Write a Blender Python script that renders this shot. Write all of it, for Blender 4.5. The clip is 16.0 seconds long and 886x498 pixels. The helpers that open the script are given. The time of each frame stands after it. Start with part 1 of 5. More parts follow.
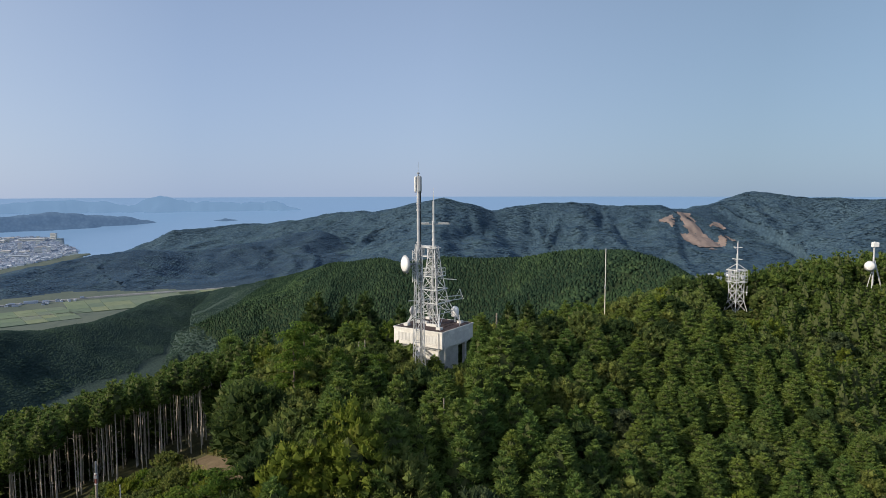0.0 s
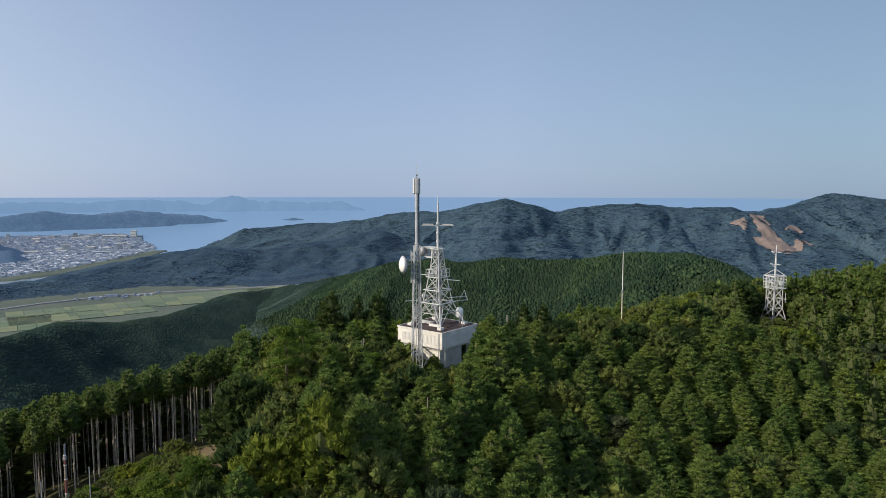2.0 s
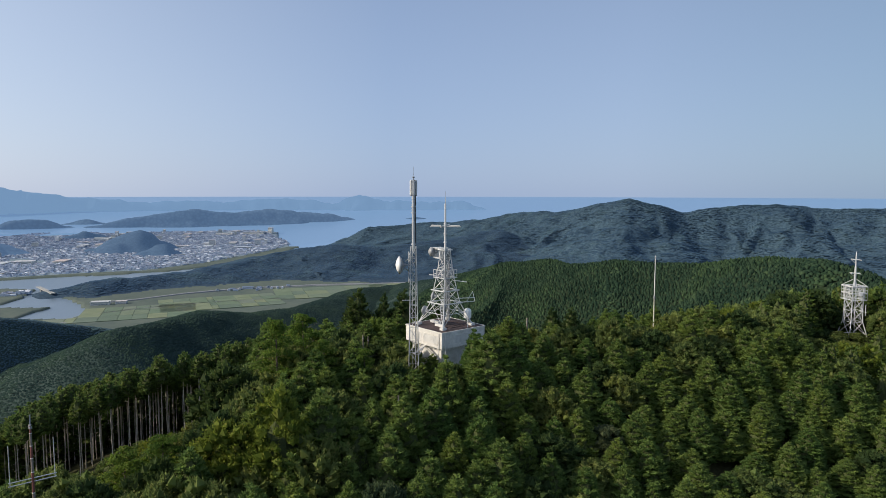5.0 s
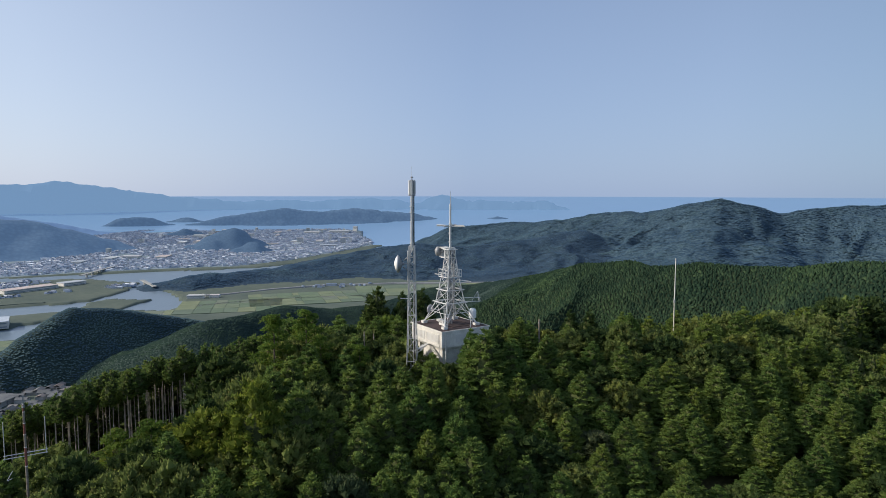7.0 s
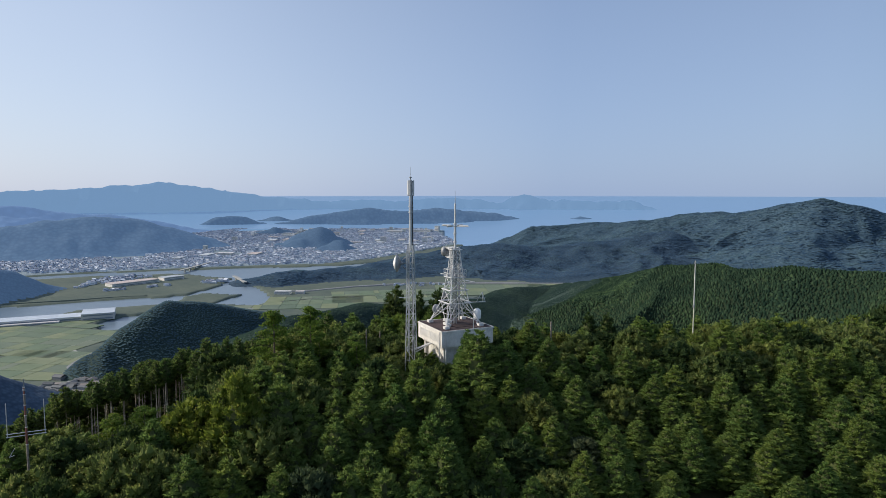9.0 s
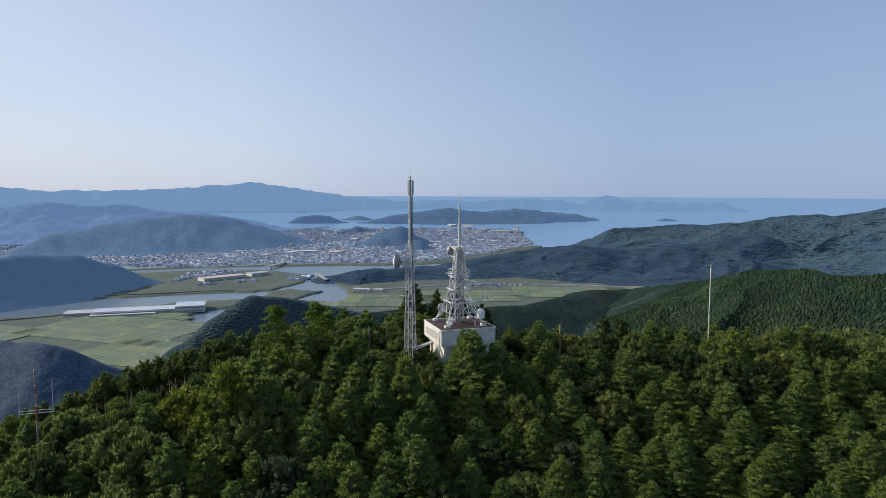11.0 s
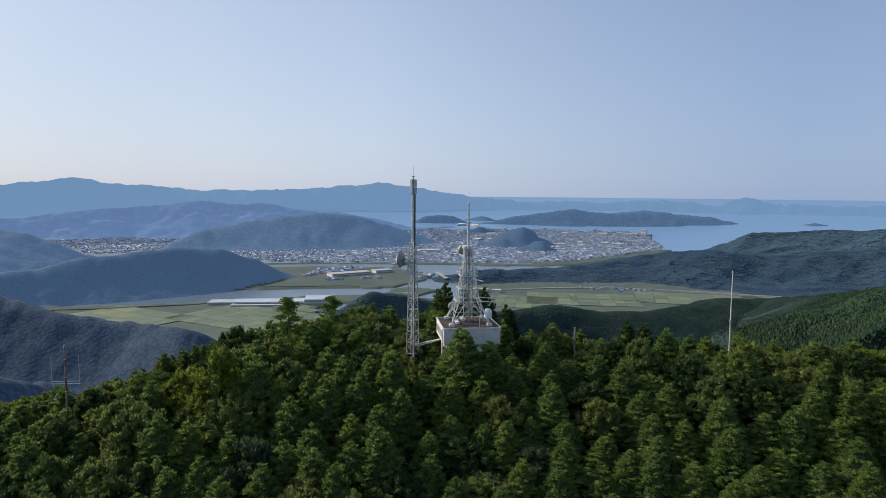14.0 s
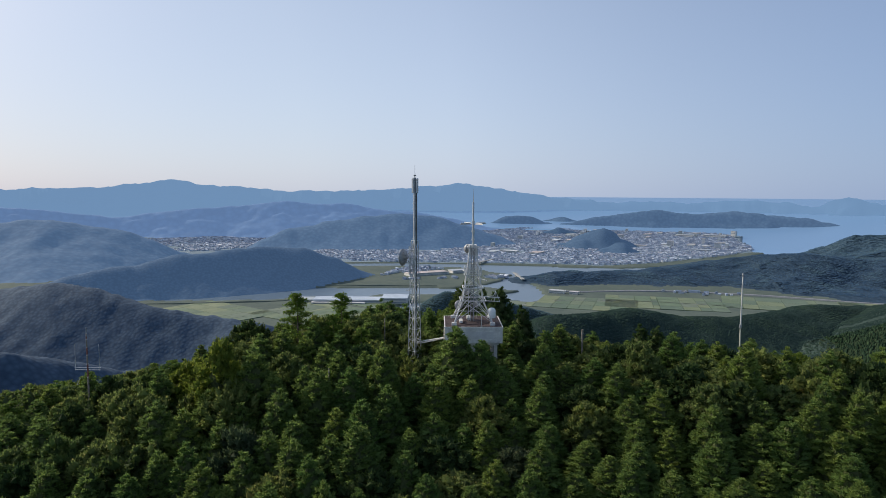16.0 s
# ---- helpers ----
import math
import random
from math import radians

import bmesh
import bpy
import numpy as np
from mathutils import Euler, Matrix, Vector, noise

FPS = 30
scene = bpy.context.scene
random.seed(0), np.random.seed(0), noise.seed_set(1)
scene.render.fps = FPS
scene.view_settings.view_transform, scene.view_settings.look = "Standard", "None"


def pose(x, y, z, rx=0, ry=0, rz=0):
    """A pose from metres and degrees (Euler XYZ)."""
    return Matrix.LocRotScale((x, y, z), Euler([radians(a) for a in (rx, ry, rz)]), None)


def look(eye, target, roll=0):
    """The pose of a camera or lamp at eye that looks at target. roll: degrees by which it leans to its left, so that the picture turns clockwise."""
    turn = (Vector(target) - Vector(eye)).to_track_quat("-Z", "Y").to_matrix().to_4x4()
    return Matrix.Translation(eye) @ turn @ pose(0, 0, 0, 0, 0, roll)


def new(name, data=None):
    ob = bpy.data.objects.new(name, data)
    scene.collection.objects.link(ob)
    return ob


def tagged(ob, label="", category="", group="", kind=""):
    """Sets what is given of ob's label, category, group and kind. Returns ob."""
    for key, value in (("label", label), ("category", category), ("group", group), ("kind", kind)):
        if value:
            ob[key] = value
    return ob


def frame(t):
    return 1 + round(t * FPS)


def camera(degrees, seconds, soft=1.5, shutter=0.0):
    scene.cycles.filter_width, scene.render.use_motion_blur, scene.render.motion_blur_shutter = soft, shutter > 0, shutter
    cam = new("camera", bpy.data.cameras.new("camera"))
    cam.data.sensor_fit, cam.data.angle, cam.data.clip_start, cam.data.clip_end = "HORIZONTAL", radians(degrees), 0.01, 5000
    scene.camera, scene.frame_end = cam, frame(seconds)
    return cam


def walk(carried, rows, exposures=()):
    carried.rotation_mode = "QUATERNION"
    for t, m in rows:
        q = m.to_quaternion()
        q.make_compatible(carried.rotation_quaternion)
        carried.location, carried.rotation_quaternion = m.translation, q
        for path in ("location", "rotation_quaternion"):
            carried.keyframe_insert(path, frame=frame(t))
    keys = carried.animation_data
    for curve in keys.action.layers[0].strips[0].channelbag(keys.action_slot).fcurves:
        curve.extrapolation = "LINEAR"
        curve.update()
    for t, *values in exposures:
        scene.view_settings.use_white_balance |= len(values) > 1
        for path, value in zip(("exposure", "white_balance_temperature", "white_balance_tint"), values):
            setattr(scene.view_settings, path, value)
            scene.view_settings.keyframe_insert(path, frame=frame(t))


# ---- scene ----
PATH = [
    (0, (1.514, -0.143, 20.6), (1.508, 1.849, 20.422), -0.1),
    (1.5, (6.47, -0.44, 20.66), (6.324, 1.546, 20.484), 0.1),
    (3.5, (15.033, 0.17, 20.876), (14.649, 2.125, 20.698), 0.0),
    (7, (30.653, 4.193, 20.993), (29.843, 6.013, 20.814), 0.1),
    (8, (34.939, 6.067, 21.021), (34.013, 7.831, 20.84), -0.1),
    (9, (38.928, 8.396, 21.035), (37.892, 10.097, 20.855), -0.0),
    (12.5, (52.039, 17.317, 20.897), (50.657, 18.752, 20.718), 0.3),
    (14.5, (58.523, 24.018, 20.85), (56.969, 25.264, 20.671), 0.4),
    (15, (59.937, 25.762, 20.82), (58.347, 26.962, 20.641), 0.3),
    (16, (62.587, 29.335, 20.724), (60.924, 30.431, 20.545), 0.3),
]
cam = camera(68.8, 16.0, soft=0.6)
walk(cam, [(t, look(e, a, r)) for t, e, a, r in PATH], [(0, 0.05, 6800, 10), (4, 0.04, 6720, 10), (9, 0.0, 6500, 10), (16, -0.08, 6500, 10)])

# ---- sky and sun ----
SUN_AZIMUTH, SUN_HEIGHT = 117.0, 30.0      # degrees to the left of +y, degrees above the horizon
world = bpy.data.worlds.new("sky")
scene.world = world
world.use_nodes = True
wn = world.node_tree.nodes
sky = wn.new("ShaderNodeTexSky")
sky.sky_type, sky.sun_disc = "NISHITA", False
sky.sun_elevation, sky.sun_rotation = radians(SUN_HEIGHT), radians(-SUN_AZIMUTH)
sky.altitude, sky.air_density, sky.dust_density, sky.ozone_density = 260, 1.0, 2.2, 3.5
wn["Background"].inputs["Strength"].default_value = 0.112
sl = world.node_tree.links
way = wn.new("ShaderNodeTexCoord").outputs["Generated"]
lift = wn.new("ShaderNodeVectorMath")           # the sky's own horizon lies a little under the sea's
lift.inputs[1].default_value = (0, 0, 0.015)
sl.new(way, lift.inputs[0]), sl.new(lift.outputs["Vector"], sky.inputs["Vector"])
height = wn.new("ShaderNodeSeparateXYZ")
sl.new(way, height.inputs[0])
share = wn.new("ShaderNodeMapRange")            # summer haze, thickest near the horizon
share.inputs["From Min"].default_value, share.inputs["From Max"].default_value = -0.02, 0.38
share.inputs["To Min"].default_value, share.inputs["To Max"].default_value = 0.72, 0.40
sl.new(height.outputs["Z"], share.inputs["Value"])
air = wn.new("ShaderNodeMix")
air.data_type = "RGBA"
air.inputs["B"].default_value = (4.5, 5.55, 7.8, 1)
sl.new(share.outputs["Result"], air.inputs["Factor"])
sl.new(sky.outputs["Color"], air.inputs["A"])
toward = wn.new("ShaderNodeVectorMath")         # the haze scatters more on the sun's side
toward.operation = "DOT_PRODUCT"
toward.inputs[1].default_value = (-math.sin(radians(SUN_AZIMUTH)), math.cos(radians(SUN_AZIMUTH)), 0)
sl.new(way, toward.inputs[0])
turned = wn.new("ShaderNodeMapRange")
turned.inputs["From Min"].default_value = -1.0
sl.new(toward.outputs["Value"], turned.inputs["Value"])
glow = wn.new("ShaderNodeValToRGB")
for at, tone in ((0.106, (0.67, 0.76, 0.77)), (0.28, (0.86, 0.905, 0.94)), (0.45, (0.84, 0.895, 0.95)), (0.60, (1.05, 1.04, 1.02)), (0.74, (1.26, 1.19, 1.10)), (0.83, (1.26, 1.18, 1.07)), (0.91, (1.15, 1.09, 1.01))):
    glow.color_ramp.elements.new(at).color = (*tone, 1)
glow.color_ramp.elements[0].color, glow.color_ramp.elements[-1].color = (0.72, 0.82, 0.84, 1), (1.0, 0.95, 0.9, 1)
sl.new(turned.outputs["Result"], glow.inputs["Fac"])
spread = wn.new("ShaderNodeVectorMath")
spread.operation = "MULTIPLY"
sl.new(air.outputs["Result"], spread.inputs[0]), sl.new(glow.outputs["Color"], spread.inputs[1])
sl.new(spread.outputs["Vector"], wn["Background"].inputs["Color"])
sun = new("sun", bpy.data.lights.new("sun", "SUN"))
sun.data.energy, sun.data.angle, sun.data.color = 4.1, radians(0.6), (1.0, 0.905, 0.76)
sa, sh = radians(SUN_AZIMUTH), radians(SUN_HEIGHT)
sun.matrix_world = look((0, 0, 0), (math.sin(sa) * math.cos(sh), -math.cos(sa) * math.cos(sh), -math.sin(sh)))

# ---- materials ----
def material(name):
    m = bpy.data.materials.new(name)
    m.use_nodes = True
    nt = m.node_tree
    return m, nt.nodes, nt.links, nt.nodes["Principled BSDF"]


def ramp(nodes, links, source, stops):
    r = nodes.new("ShaderNodeValToRGB")
    while len(r.color_ramp.elements) < len(stops):
        r.color_ramp.elements.new(0.5)
    for e, (p, c) in zip(r.color_ramp.elements, stops):
        e.position, e.color = p, (*c, 1)
    links.new(source, r.inputs["Fac"])
    return r.outputs["Color"]


def noise_tex(nodes, links, scale, detail=4, coord=None, rough=0.6):
    n = nodes.new("ShaderNodeTexNoise")
    n.inputs["Scale"].default_value, n.inputs["Detail"].default_value = scale, detail
    n.inputs["Roughness"].default_value = rough
    if coord is None:
        coord = nodes.new("ShaderNodeNewGeometry").outputs["Position"]
    links.new(coord, n.inputs["Vector"])
    return n.outputs["Fac"]


def mix(nodes, links, fac, a, b, kind="MIX"):
    m = nodes.new("ShaderNodeMix")
    m.data_type, m.blend_type = "RGBA", kind
    for value, sock in ((fac, m.inputs["Factor"]), (a, m.inputs["A"]), (b, m.inputs["B"])):
        if isinstance(value, (int, float)):
            sock.default_value = value
        elif isinstance(value, tuple):
            sock.default_value = (*value, 1)
        else:
            links.new(value, sock)
    return m.outputs["Result"]


def bump(nodes, links, bsdf, height, strength, distance):
    b = nodes.new("ShaderNodeBump")
    b.inputs["Strength"].default_value, b.inputs["Distance"].default_value = strength, distance
    links.new(height, b.inputs["Height"])
    links.new(b.outputs["Normal"], bsdf.inputs["Normal"])


def surface(name, dark, light, scale, rough=0.7, metal=0.0, fine=None, relief=0.0, spec=0.5):
    """A worn surface: two tones mixed by a coarse and a fine noise."""
    m, n, l, b = material(name)
    coarse = noise_tex(n, l, scale, 5)
    small = noise_tex(n, l, fine or scale * 9, 3)
    both = mix(n, l, 0.4, coarse, small)
    l.new(ramp(n, l, both, [(0.35, dark), (0.65, light)]), b.inputs["Base Color"])
    b.inputs["Roughness"].default_value, b.inputs["Metallic"].default_value = rough, metal
    b.inputs["Specular IOR Level"].default_value = spec
    if relief:
        bump(n, l, b, small, 0.5, relief)
    return m


def foliage(name, dark, light, dry, body=False):
    """Leaves: a tone a tree, a tone a leaf, some light shining through."""
    m, n, l, b = material(name)
    island = n.new("ShaderNodeNewGeometry").outputs["Random Per Island"]
    per_tree = noise_tex(n, l, 0.35, 1) if body else n.new("ShaderNodeObjectInfo").outputs["Random"]
    leafy = ramp(n, l, island, [(0.0, dark), (0.45, tuple((a + 2 * c) / 3 for a, c in zip(dark, light))), (0.85, light), (1.0, dry)])
    tree = ramp(n, l, per_tree, [(0.0, (0.72, 0.86, 0.80)), (0.35, (0.95, 1.0, 0.95)), (0.7, (1.03, 1.04, 0.95)), (1.0, (1.16, 1.1, 0.9))])
    col = mix(n, l, 1.0, leafy, tree, "MULTIPLY")
    patch = noise_tex(n, l, 0.9, 2)
    col = mix(n, l, 1.0, col, ramp(n, l, patch, [(0.3, (0.75, 0.8, 0.8)), (0.7, (1.15, 1.1, 1.0))]), "MULTIPLY")
    l.new(col, b.inputs["Base Color"])
    b.inputs["Roughness"].default_value, b.inputs["Specular IOR Level"].default_value = 0.75, 0.2
    t = n.new("ShaderNodeBsdfTranslucent")
    l.new(col, t.inputs["Color"])
    s = n.new("ShaderNodeMixShader")
    s.inputs["Fac"].default_value = 0.55
    l.new(b.outputs["BSDF"], s.inputs[1]), l.new(t.outputs["BSDF"], s.inputs[2])
    l.new(s.outputs["Shader"], n["Material Output"].inputs["Surface"])
    return m


def woodland(name, dark, light, scale, relief, air=None):
    """The canopy of a wooded hillside: crowns with painted shade between them, planted blocks and clearings as tones,
    with relief.
    """
    m, n, l, b = material(name)
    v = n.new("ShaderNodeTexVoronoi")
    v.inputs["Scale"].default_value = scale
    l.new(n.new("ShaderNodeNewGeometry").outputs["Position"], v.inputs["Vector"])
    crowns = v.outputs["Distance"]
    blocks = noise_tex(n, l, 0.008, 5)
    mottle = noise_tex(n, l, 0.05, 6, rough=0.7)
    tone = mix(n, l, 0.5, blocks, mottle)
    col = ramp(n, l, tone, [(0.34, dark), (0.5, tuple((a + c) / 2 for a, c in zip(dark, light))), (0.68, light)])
    # crown edges darkened: shade of the gaps put into the colour
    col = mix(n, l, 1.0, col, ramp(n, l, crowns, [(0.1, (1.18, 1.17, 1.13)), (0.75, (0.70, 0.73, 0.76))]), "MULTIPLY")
    l.new(col, b.inputs["Base Color"])
    b.inputs["Roughness"].default_value, b.inputs["Specular IOR Level"].default_value = 0.9, 0.1
    h = n.new("ShaderNodeMath")
    h.operation = "MULTIPLY"
    h.inputs[1].default_value = -1
    l.new(crowns, h.inputs[0])
    bump(n, l, b, h.outputs["Value"], 0.45, relief)
    if air:                                     # distance haze put into emission, so the hills glow
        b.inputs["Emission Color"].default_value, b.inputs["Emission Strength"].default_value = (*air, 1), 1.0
    return m


def by_object(name, stops, rough=0.8):
    """A tone for each object out of a row of tones, with some mottling."""
    m, n, l, b = material(name)
    col = ramp(n, l, n.new("ShaderNodeObjectInfo").outputs["Random"], stops)
    col = mix(n, l, 1.0, col, ramp(n, l, noise_tex(n, l, 0.03, 5), [(0.3, (0.8, 0.85, 0.8)), (0.7, (1.15, 1.1, 1.1))]), "MULTIPLY")
    l.new(col, b.inputs["Base Color"])
    b.inputs["Roughness"].default_value = rough
    return m


def by_island(name, stops, rough=0.7, stands=False, air=None):
    m, n, l, b = material(name)
    r = ramp(n, l, n.new("ShaderNodeNewGeometry").outputs["Random Per Island"], stops)
    if stands:                                  # stands of differing age and kind
        r = mix(n, l, 1.0, r, ramp(n, l, noise_tex(n, l, 0.016, 5), [(0.36, (0.72, 0.78, 0.82)), (0.5, (0.98, 0.98, 0.98)), (0.62, (1.2, 1.18, 1.0))]), "MULTIPLY")
    l.new(r, b.inputs["Base Color"])
    b.inputs["Roughness"].default_value, b.inputs["Specular IOR Level"].default_value = rough, 0.0 if stands else 0.4
    if air:                                     # optional emission standing in for distance haze
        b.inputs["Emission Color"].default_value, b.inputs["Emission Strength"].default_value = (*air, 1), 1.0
    return m


def plain(name, colour, rough=0.6, metal=0.0):
    return surface(name, tuple(c * 0.82 for c in colour), colour, 1.5, rough, metal)


M = {
    "white_wall": surface("painted_concrete", (0.52, 0.50, 0.46), (0.80, 0.78, 0.73), 0.8, 0.8, fine=6, relief=0.004),
    "grey_panel": surface("louvre_paint", (0.56, 0.55, 0.52), (0.70, 0.69, 0.66), 1.5, 0.7),
    "roof": surface("roof_sheet", (0.030, 0.025, 0.027), (0.105, 0.075, 0.072), 0.9, 0.9, fine=5, relief=0.004, spec=0.2),
    "steel": surface("galvanised_steel", (0.40, 0.41, 0.42), (0.62, 0.63, 0.63), 1.2, 0.45, 0.35),
    "white_steel": surface("white_painted_steel", (0.46, 0.47, 0.47), (0.64, 0.65, 0.65), 1.0, 0.5),
    "grey_steel": surface("grey_painted_steel", (0.20, 0.21, 0.22), (0.36, 0.37, 0.38), 1.2, 0.5, 0.2),
    "radome": surface("radome_white", (0.74, 0.74, 0.72), (0.84, 0.84, 0.82), 0.9, 0.45),
    "dark": plain("dark_rubber", (0.03, 0.03, 0.032)),
    "red": surface("faded_red_paint", (0.14, 0.05, 0.04), (0.24, 0.085, 0.065), 2.0, 0.6),
    "wood_pole": surface("weathered_pole", (0.16, 0.13, 0.10), (0.33, 0.29, 0.24), 3.0, 0.85),
    "yellow_pole": surface("pale_yellow_paint", (0.50, 0.47, 0.36), (0.68, 0.65, 0.54), 1.0, 0.6),
    "bark": surface("grey_bark", (0.32, 0.28, 0.23), (0.58, 0.52, 0.45), 2.5, 0.9, fine=20, relief=0.01),
    "dark_bark": surface("brown_bark", (0.075, 0.06, 0.045), (0.19, 0.15, 0.115), 2.5, 0.9),
    "cypress": foliage("cypress_leaf", (0.079, 0.122, 0.037), (0.218, 0.305, 0.086), (0.248, 0.287, 0.088)),
    "broadleaf": foliage("broad_leaf", (0.074, 0.101, 0.035), (0.212, 0.262, 0.084), (0.291, 0.265, 0.110)),
    "wood_leaf": foliage("wood_leaf", (0.058, 0.093, 0.026), (0.154, 0.222, 0.058), (0.174, 0.198, 0.058), True),
    "pine": foliage("pine_needle", (0.066, 0.109, 0.020), (0.151, 0.236, 0.039), (0.225, 0.230, 0.054)),
    "yellow_leaf": foliage("yellow_green_leaf", (0.089, 0.129, 0.022), (0.202, 0.253, 0.045), (0.248, 0.241, 0.067)),
    "grey_leaf": foliage("grey_green_leaf", (0.057, 0.078, 0.043), (0.127, 0.155, 0.082), (0.194, 0.200, 0.114)),
    "dark_leaf": foliage("dark_leaf", (0.033, 0.058, 0.023), (0.071, 0.115, 0.038), (0.099, 0.122, 0.051)),
    "plantation_leaf": foliage("plantation_leaf", (0.068, 0.108, 0.036), (0.156, 0.222, 0.064), (0.176, 0.190, 0.076)),
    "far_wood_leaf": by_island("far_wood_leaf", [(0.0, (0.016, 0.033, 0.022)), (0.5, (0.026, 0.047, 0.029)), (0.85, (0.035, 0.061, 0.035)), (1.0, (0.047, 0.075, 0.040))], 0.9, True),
    # darker, bluer leaf tones: the western slope's shade and haze in the colour
    "shaded_slope_leaf": by_island("shaded_slope_leaf", [(0.0, (0.023, 0.041, 0.037)), (0.6, (0.030, 0.052, 0.045)), (1.0, (0.040, 0.065, 0.054))], 0.9, True),
    # these three leaf tones are blued, distance haze in the base colour
    "hazy_river_leaf": by_island("hazy_river_leaf", [(0.0, (0.057, 0.095, 0.116)), (0.6, (0.073, 0.118, 0.139)), (1.0, (0.095, 0.146, 0.162))], 0.9, True),
    "hazy_front_leaf": by_island("hazy_front_leaf", [(0.0, (0.044, 0.081, 0.132)), (0.6, (0.056, 0.098, 0.150)), (1.0, (0.073, 0.117, 0.169))], 0.95, True),
    "hazy_back_leaf": by_island("hazy_back_leaf", [(0.0, (0.051, 0.096, 0.150)), (0.6, (0.064, 0.114, 0.169)), (1.0, (0.082, 0.138, 0.185))], 0.95, True),
    # dark core of each crown, its colour standing in for the shade inside
    "inner_shade": surface("inner_shade", (0.045, 0.056, 0.022), (0.085, 0.104, 0.040), 3.0, 0.95, spec=0.1),
    "forest_floor": surface("forest_floor", (0.035, 0.036, 0.018), (0.095, 0.092, 0.042), 0.4, 0.95, fine=3, relief=0.05, spec=0.1),
    "grass": surface("dry_grass", (0.09, 0.10, 0.03), (0.24, 0.22, 0.08), 0.5, 0.9, fine=8, relief=0.05, spec=0.1),
    "path": surface("earth_path", (0.10, 0.075, 0.045), (0.19, 0.145, 0.095), 0.9, 0.95, spec=0.1),
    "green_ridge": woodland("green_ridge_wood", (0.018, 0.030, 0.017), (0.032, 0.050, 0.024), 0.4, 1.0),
    # darker, bluer copy of the ridge wood, with shade and haze painted in
    "dark_hill": woodland("shaded_hill_wood", (0.037, 0.059, 0.052), (0.050, 0.077, 0.067), 0.3, 1.2),
    # brightened and blued: haze over a shaded slope put into the colour
    "hazy_near_hill": woodland("hazy_near_wood", (0.044, 0.074, 0.116), (0.076, 0.112, 0.160), 0.28, 0.6),
    # from here hills get a bluer base for haze; air adds a glow
    "hazy_middle_hill": woodland("hazy_middle_wood", (0.034, 0.061, 0.096), (0.050, 0.085, 0.122), 0.12, 1.5),
    "hazy_bay_hill": woodland("hazy_bay_wood", (0.042, 0.076, 0.120), (0.060, 0.096, 0.144), 0.06, 2.0, (0.058, 0.104, 0.182)),
    "hazy_town_wood": woodland("hazy_town_wood", (0.042, 0.074, 0.118), (0.058, 0.094, 0.142), 0.15, 1.0, (0.034, 0.064, 0.116)),
    "hazy_back_hill": woodland("hazy_back_wood", (0.043, 0.079, 0.118), (0.068, 0.113, 0.147), 0.1, 1.5),
    "hazy_far_hill": woodland("hazy_far_wood", (0.055, 0.095, 0.165), (0.070, 0.115, 0.185), 0.03, 2.0, (0.105, 0.175, 0.315)),
    # grass greyed and blued, haze of the plain mixed into the colour
    "plain_grass": surface("hazy_valley_grass", (0.082, 0.110, 0.098), (0.130, 0.155, 0.126), 0.010, 0.9, fine=0.06, spec=0.1),
    # bluish tone: the haze over the town is part of this colour
    "hazy_town_ground": surface("hazy_town_ground", (0.145, 0.20, 0.235), (0.25, 0.305, 0.345), 0.012, 0.9, fine=0.05, spec=0.1),
    "quarry": surface("bare_earth", (0.15, 0.118, 0.108), (0.26, 0.205, 0.18), 0.02, 0.95, fine=0.15),
    "asphalt": surface("pale_road", (0.16, 0.17, 0.18), (0.27, 0.28, 0.29), 0.05, 0.9),
    "concrete": surface("canal_concrete", (0.28, 0.28, 0.26), (0.42, 0.42, 0.40), 0.05, 0.9),
    # field tones partly greyed to carry the valley haze
    "field": by_object("paddy", [(0.0, (0.100, 0.145, 0.098)), (0.2, (0.112, 0.165, 0.100)), (0.4, (0.140, 0.185, 0.108)), (0.6, (0.185, 0.215, 0.120)), (0.75, (0.112, 0.160, 0.108)), (0.9, (0.150, 0.182, 0.132)), (1.0, (0.10, 0.145, 0.10))]),
    # walls tinted pale blue for the haze over the town
    "hazy_house_wall": by_island("hazy_house_wall", [(0.0, (0.38, 0.44, 0.54)), (0.5, (0.56, 0.61, 0.70)), (0.85, (0.74, 0.78, 0.84)), (1.0, (0.86, 0.87, 0.90))]),
    "village_wall": by_island("village_wall", [(0.0, (0.20, 0.21, 0.22)), (1.0, (0.42, 0.42, 0.41))]),
    "village_roof": by_island("village_roof", [(0.0, (0.08, 0.09, 0.10)), (0.7, (0.16, 0.17, 0.18)), (1.0, (0.26, 0.22, 0.20))]),
    # roof tones lightened and blued for the same haze
    "hazy_house_roof": by_island("hazy_house_roof", [(0.0, (0.13, 0.18, 0.26)), (0.4, (0.21, 0.26, 0.35)), (0.6, (0.28, 0.29, 0.35)), (0.75, (0.36, 0.43, 0.54)), (0.9, (0.62, 0.67, 0.74)), (1.0, (0.85, 0.87, 0.90))]),
    "block_wall": by_object("block_wall", [(0.0, (0.55, 0.54, 0.52)), (1.0, (0.78, 0.77, 0.75))]),
    "shed_roof": by_object("shed_roof", [(0.0, (0.34, 0.39, 0.45)), (0.5, (0.52, 0.55, 0.58)), (1.0, (0.50, 0.42, 0.40))]),
    "blue_roof": surface("blue_grey_roof", (0.40, 0.46, 0.53), (0.54, 0.60, 0.67), 0.03, 0.6),
    "window": plain("window_glass", (0.24, 0.28, 0.32), 0.3),
}


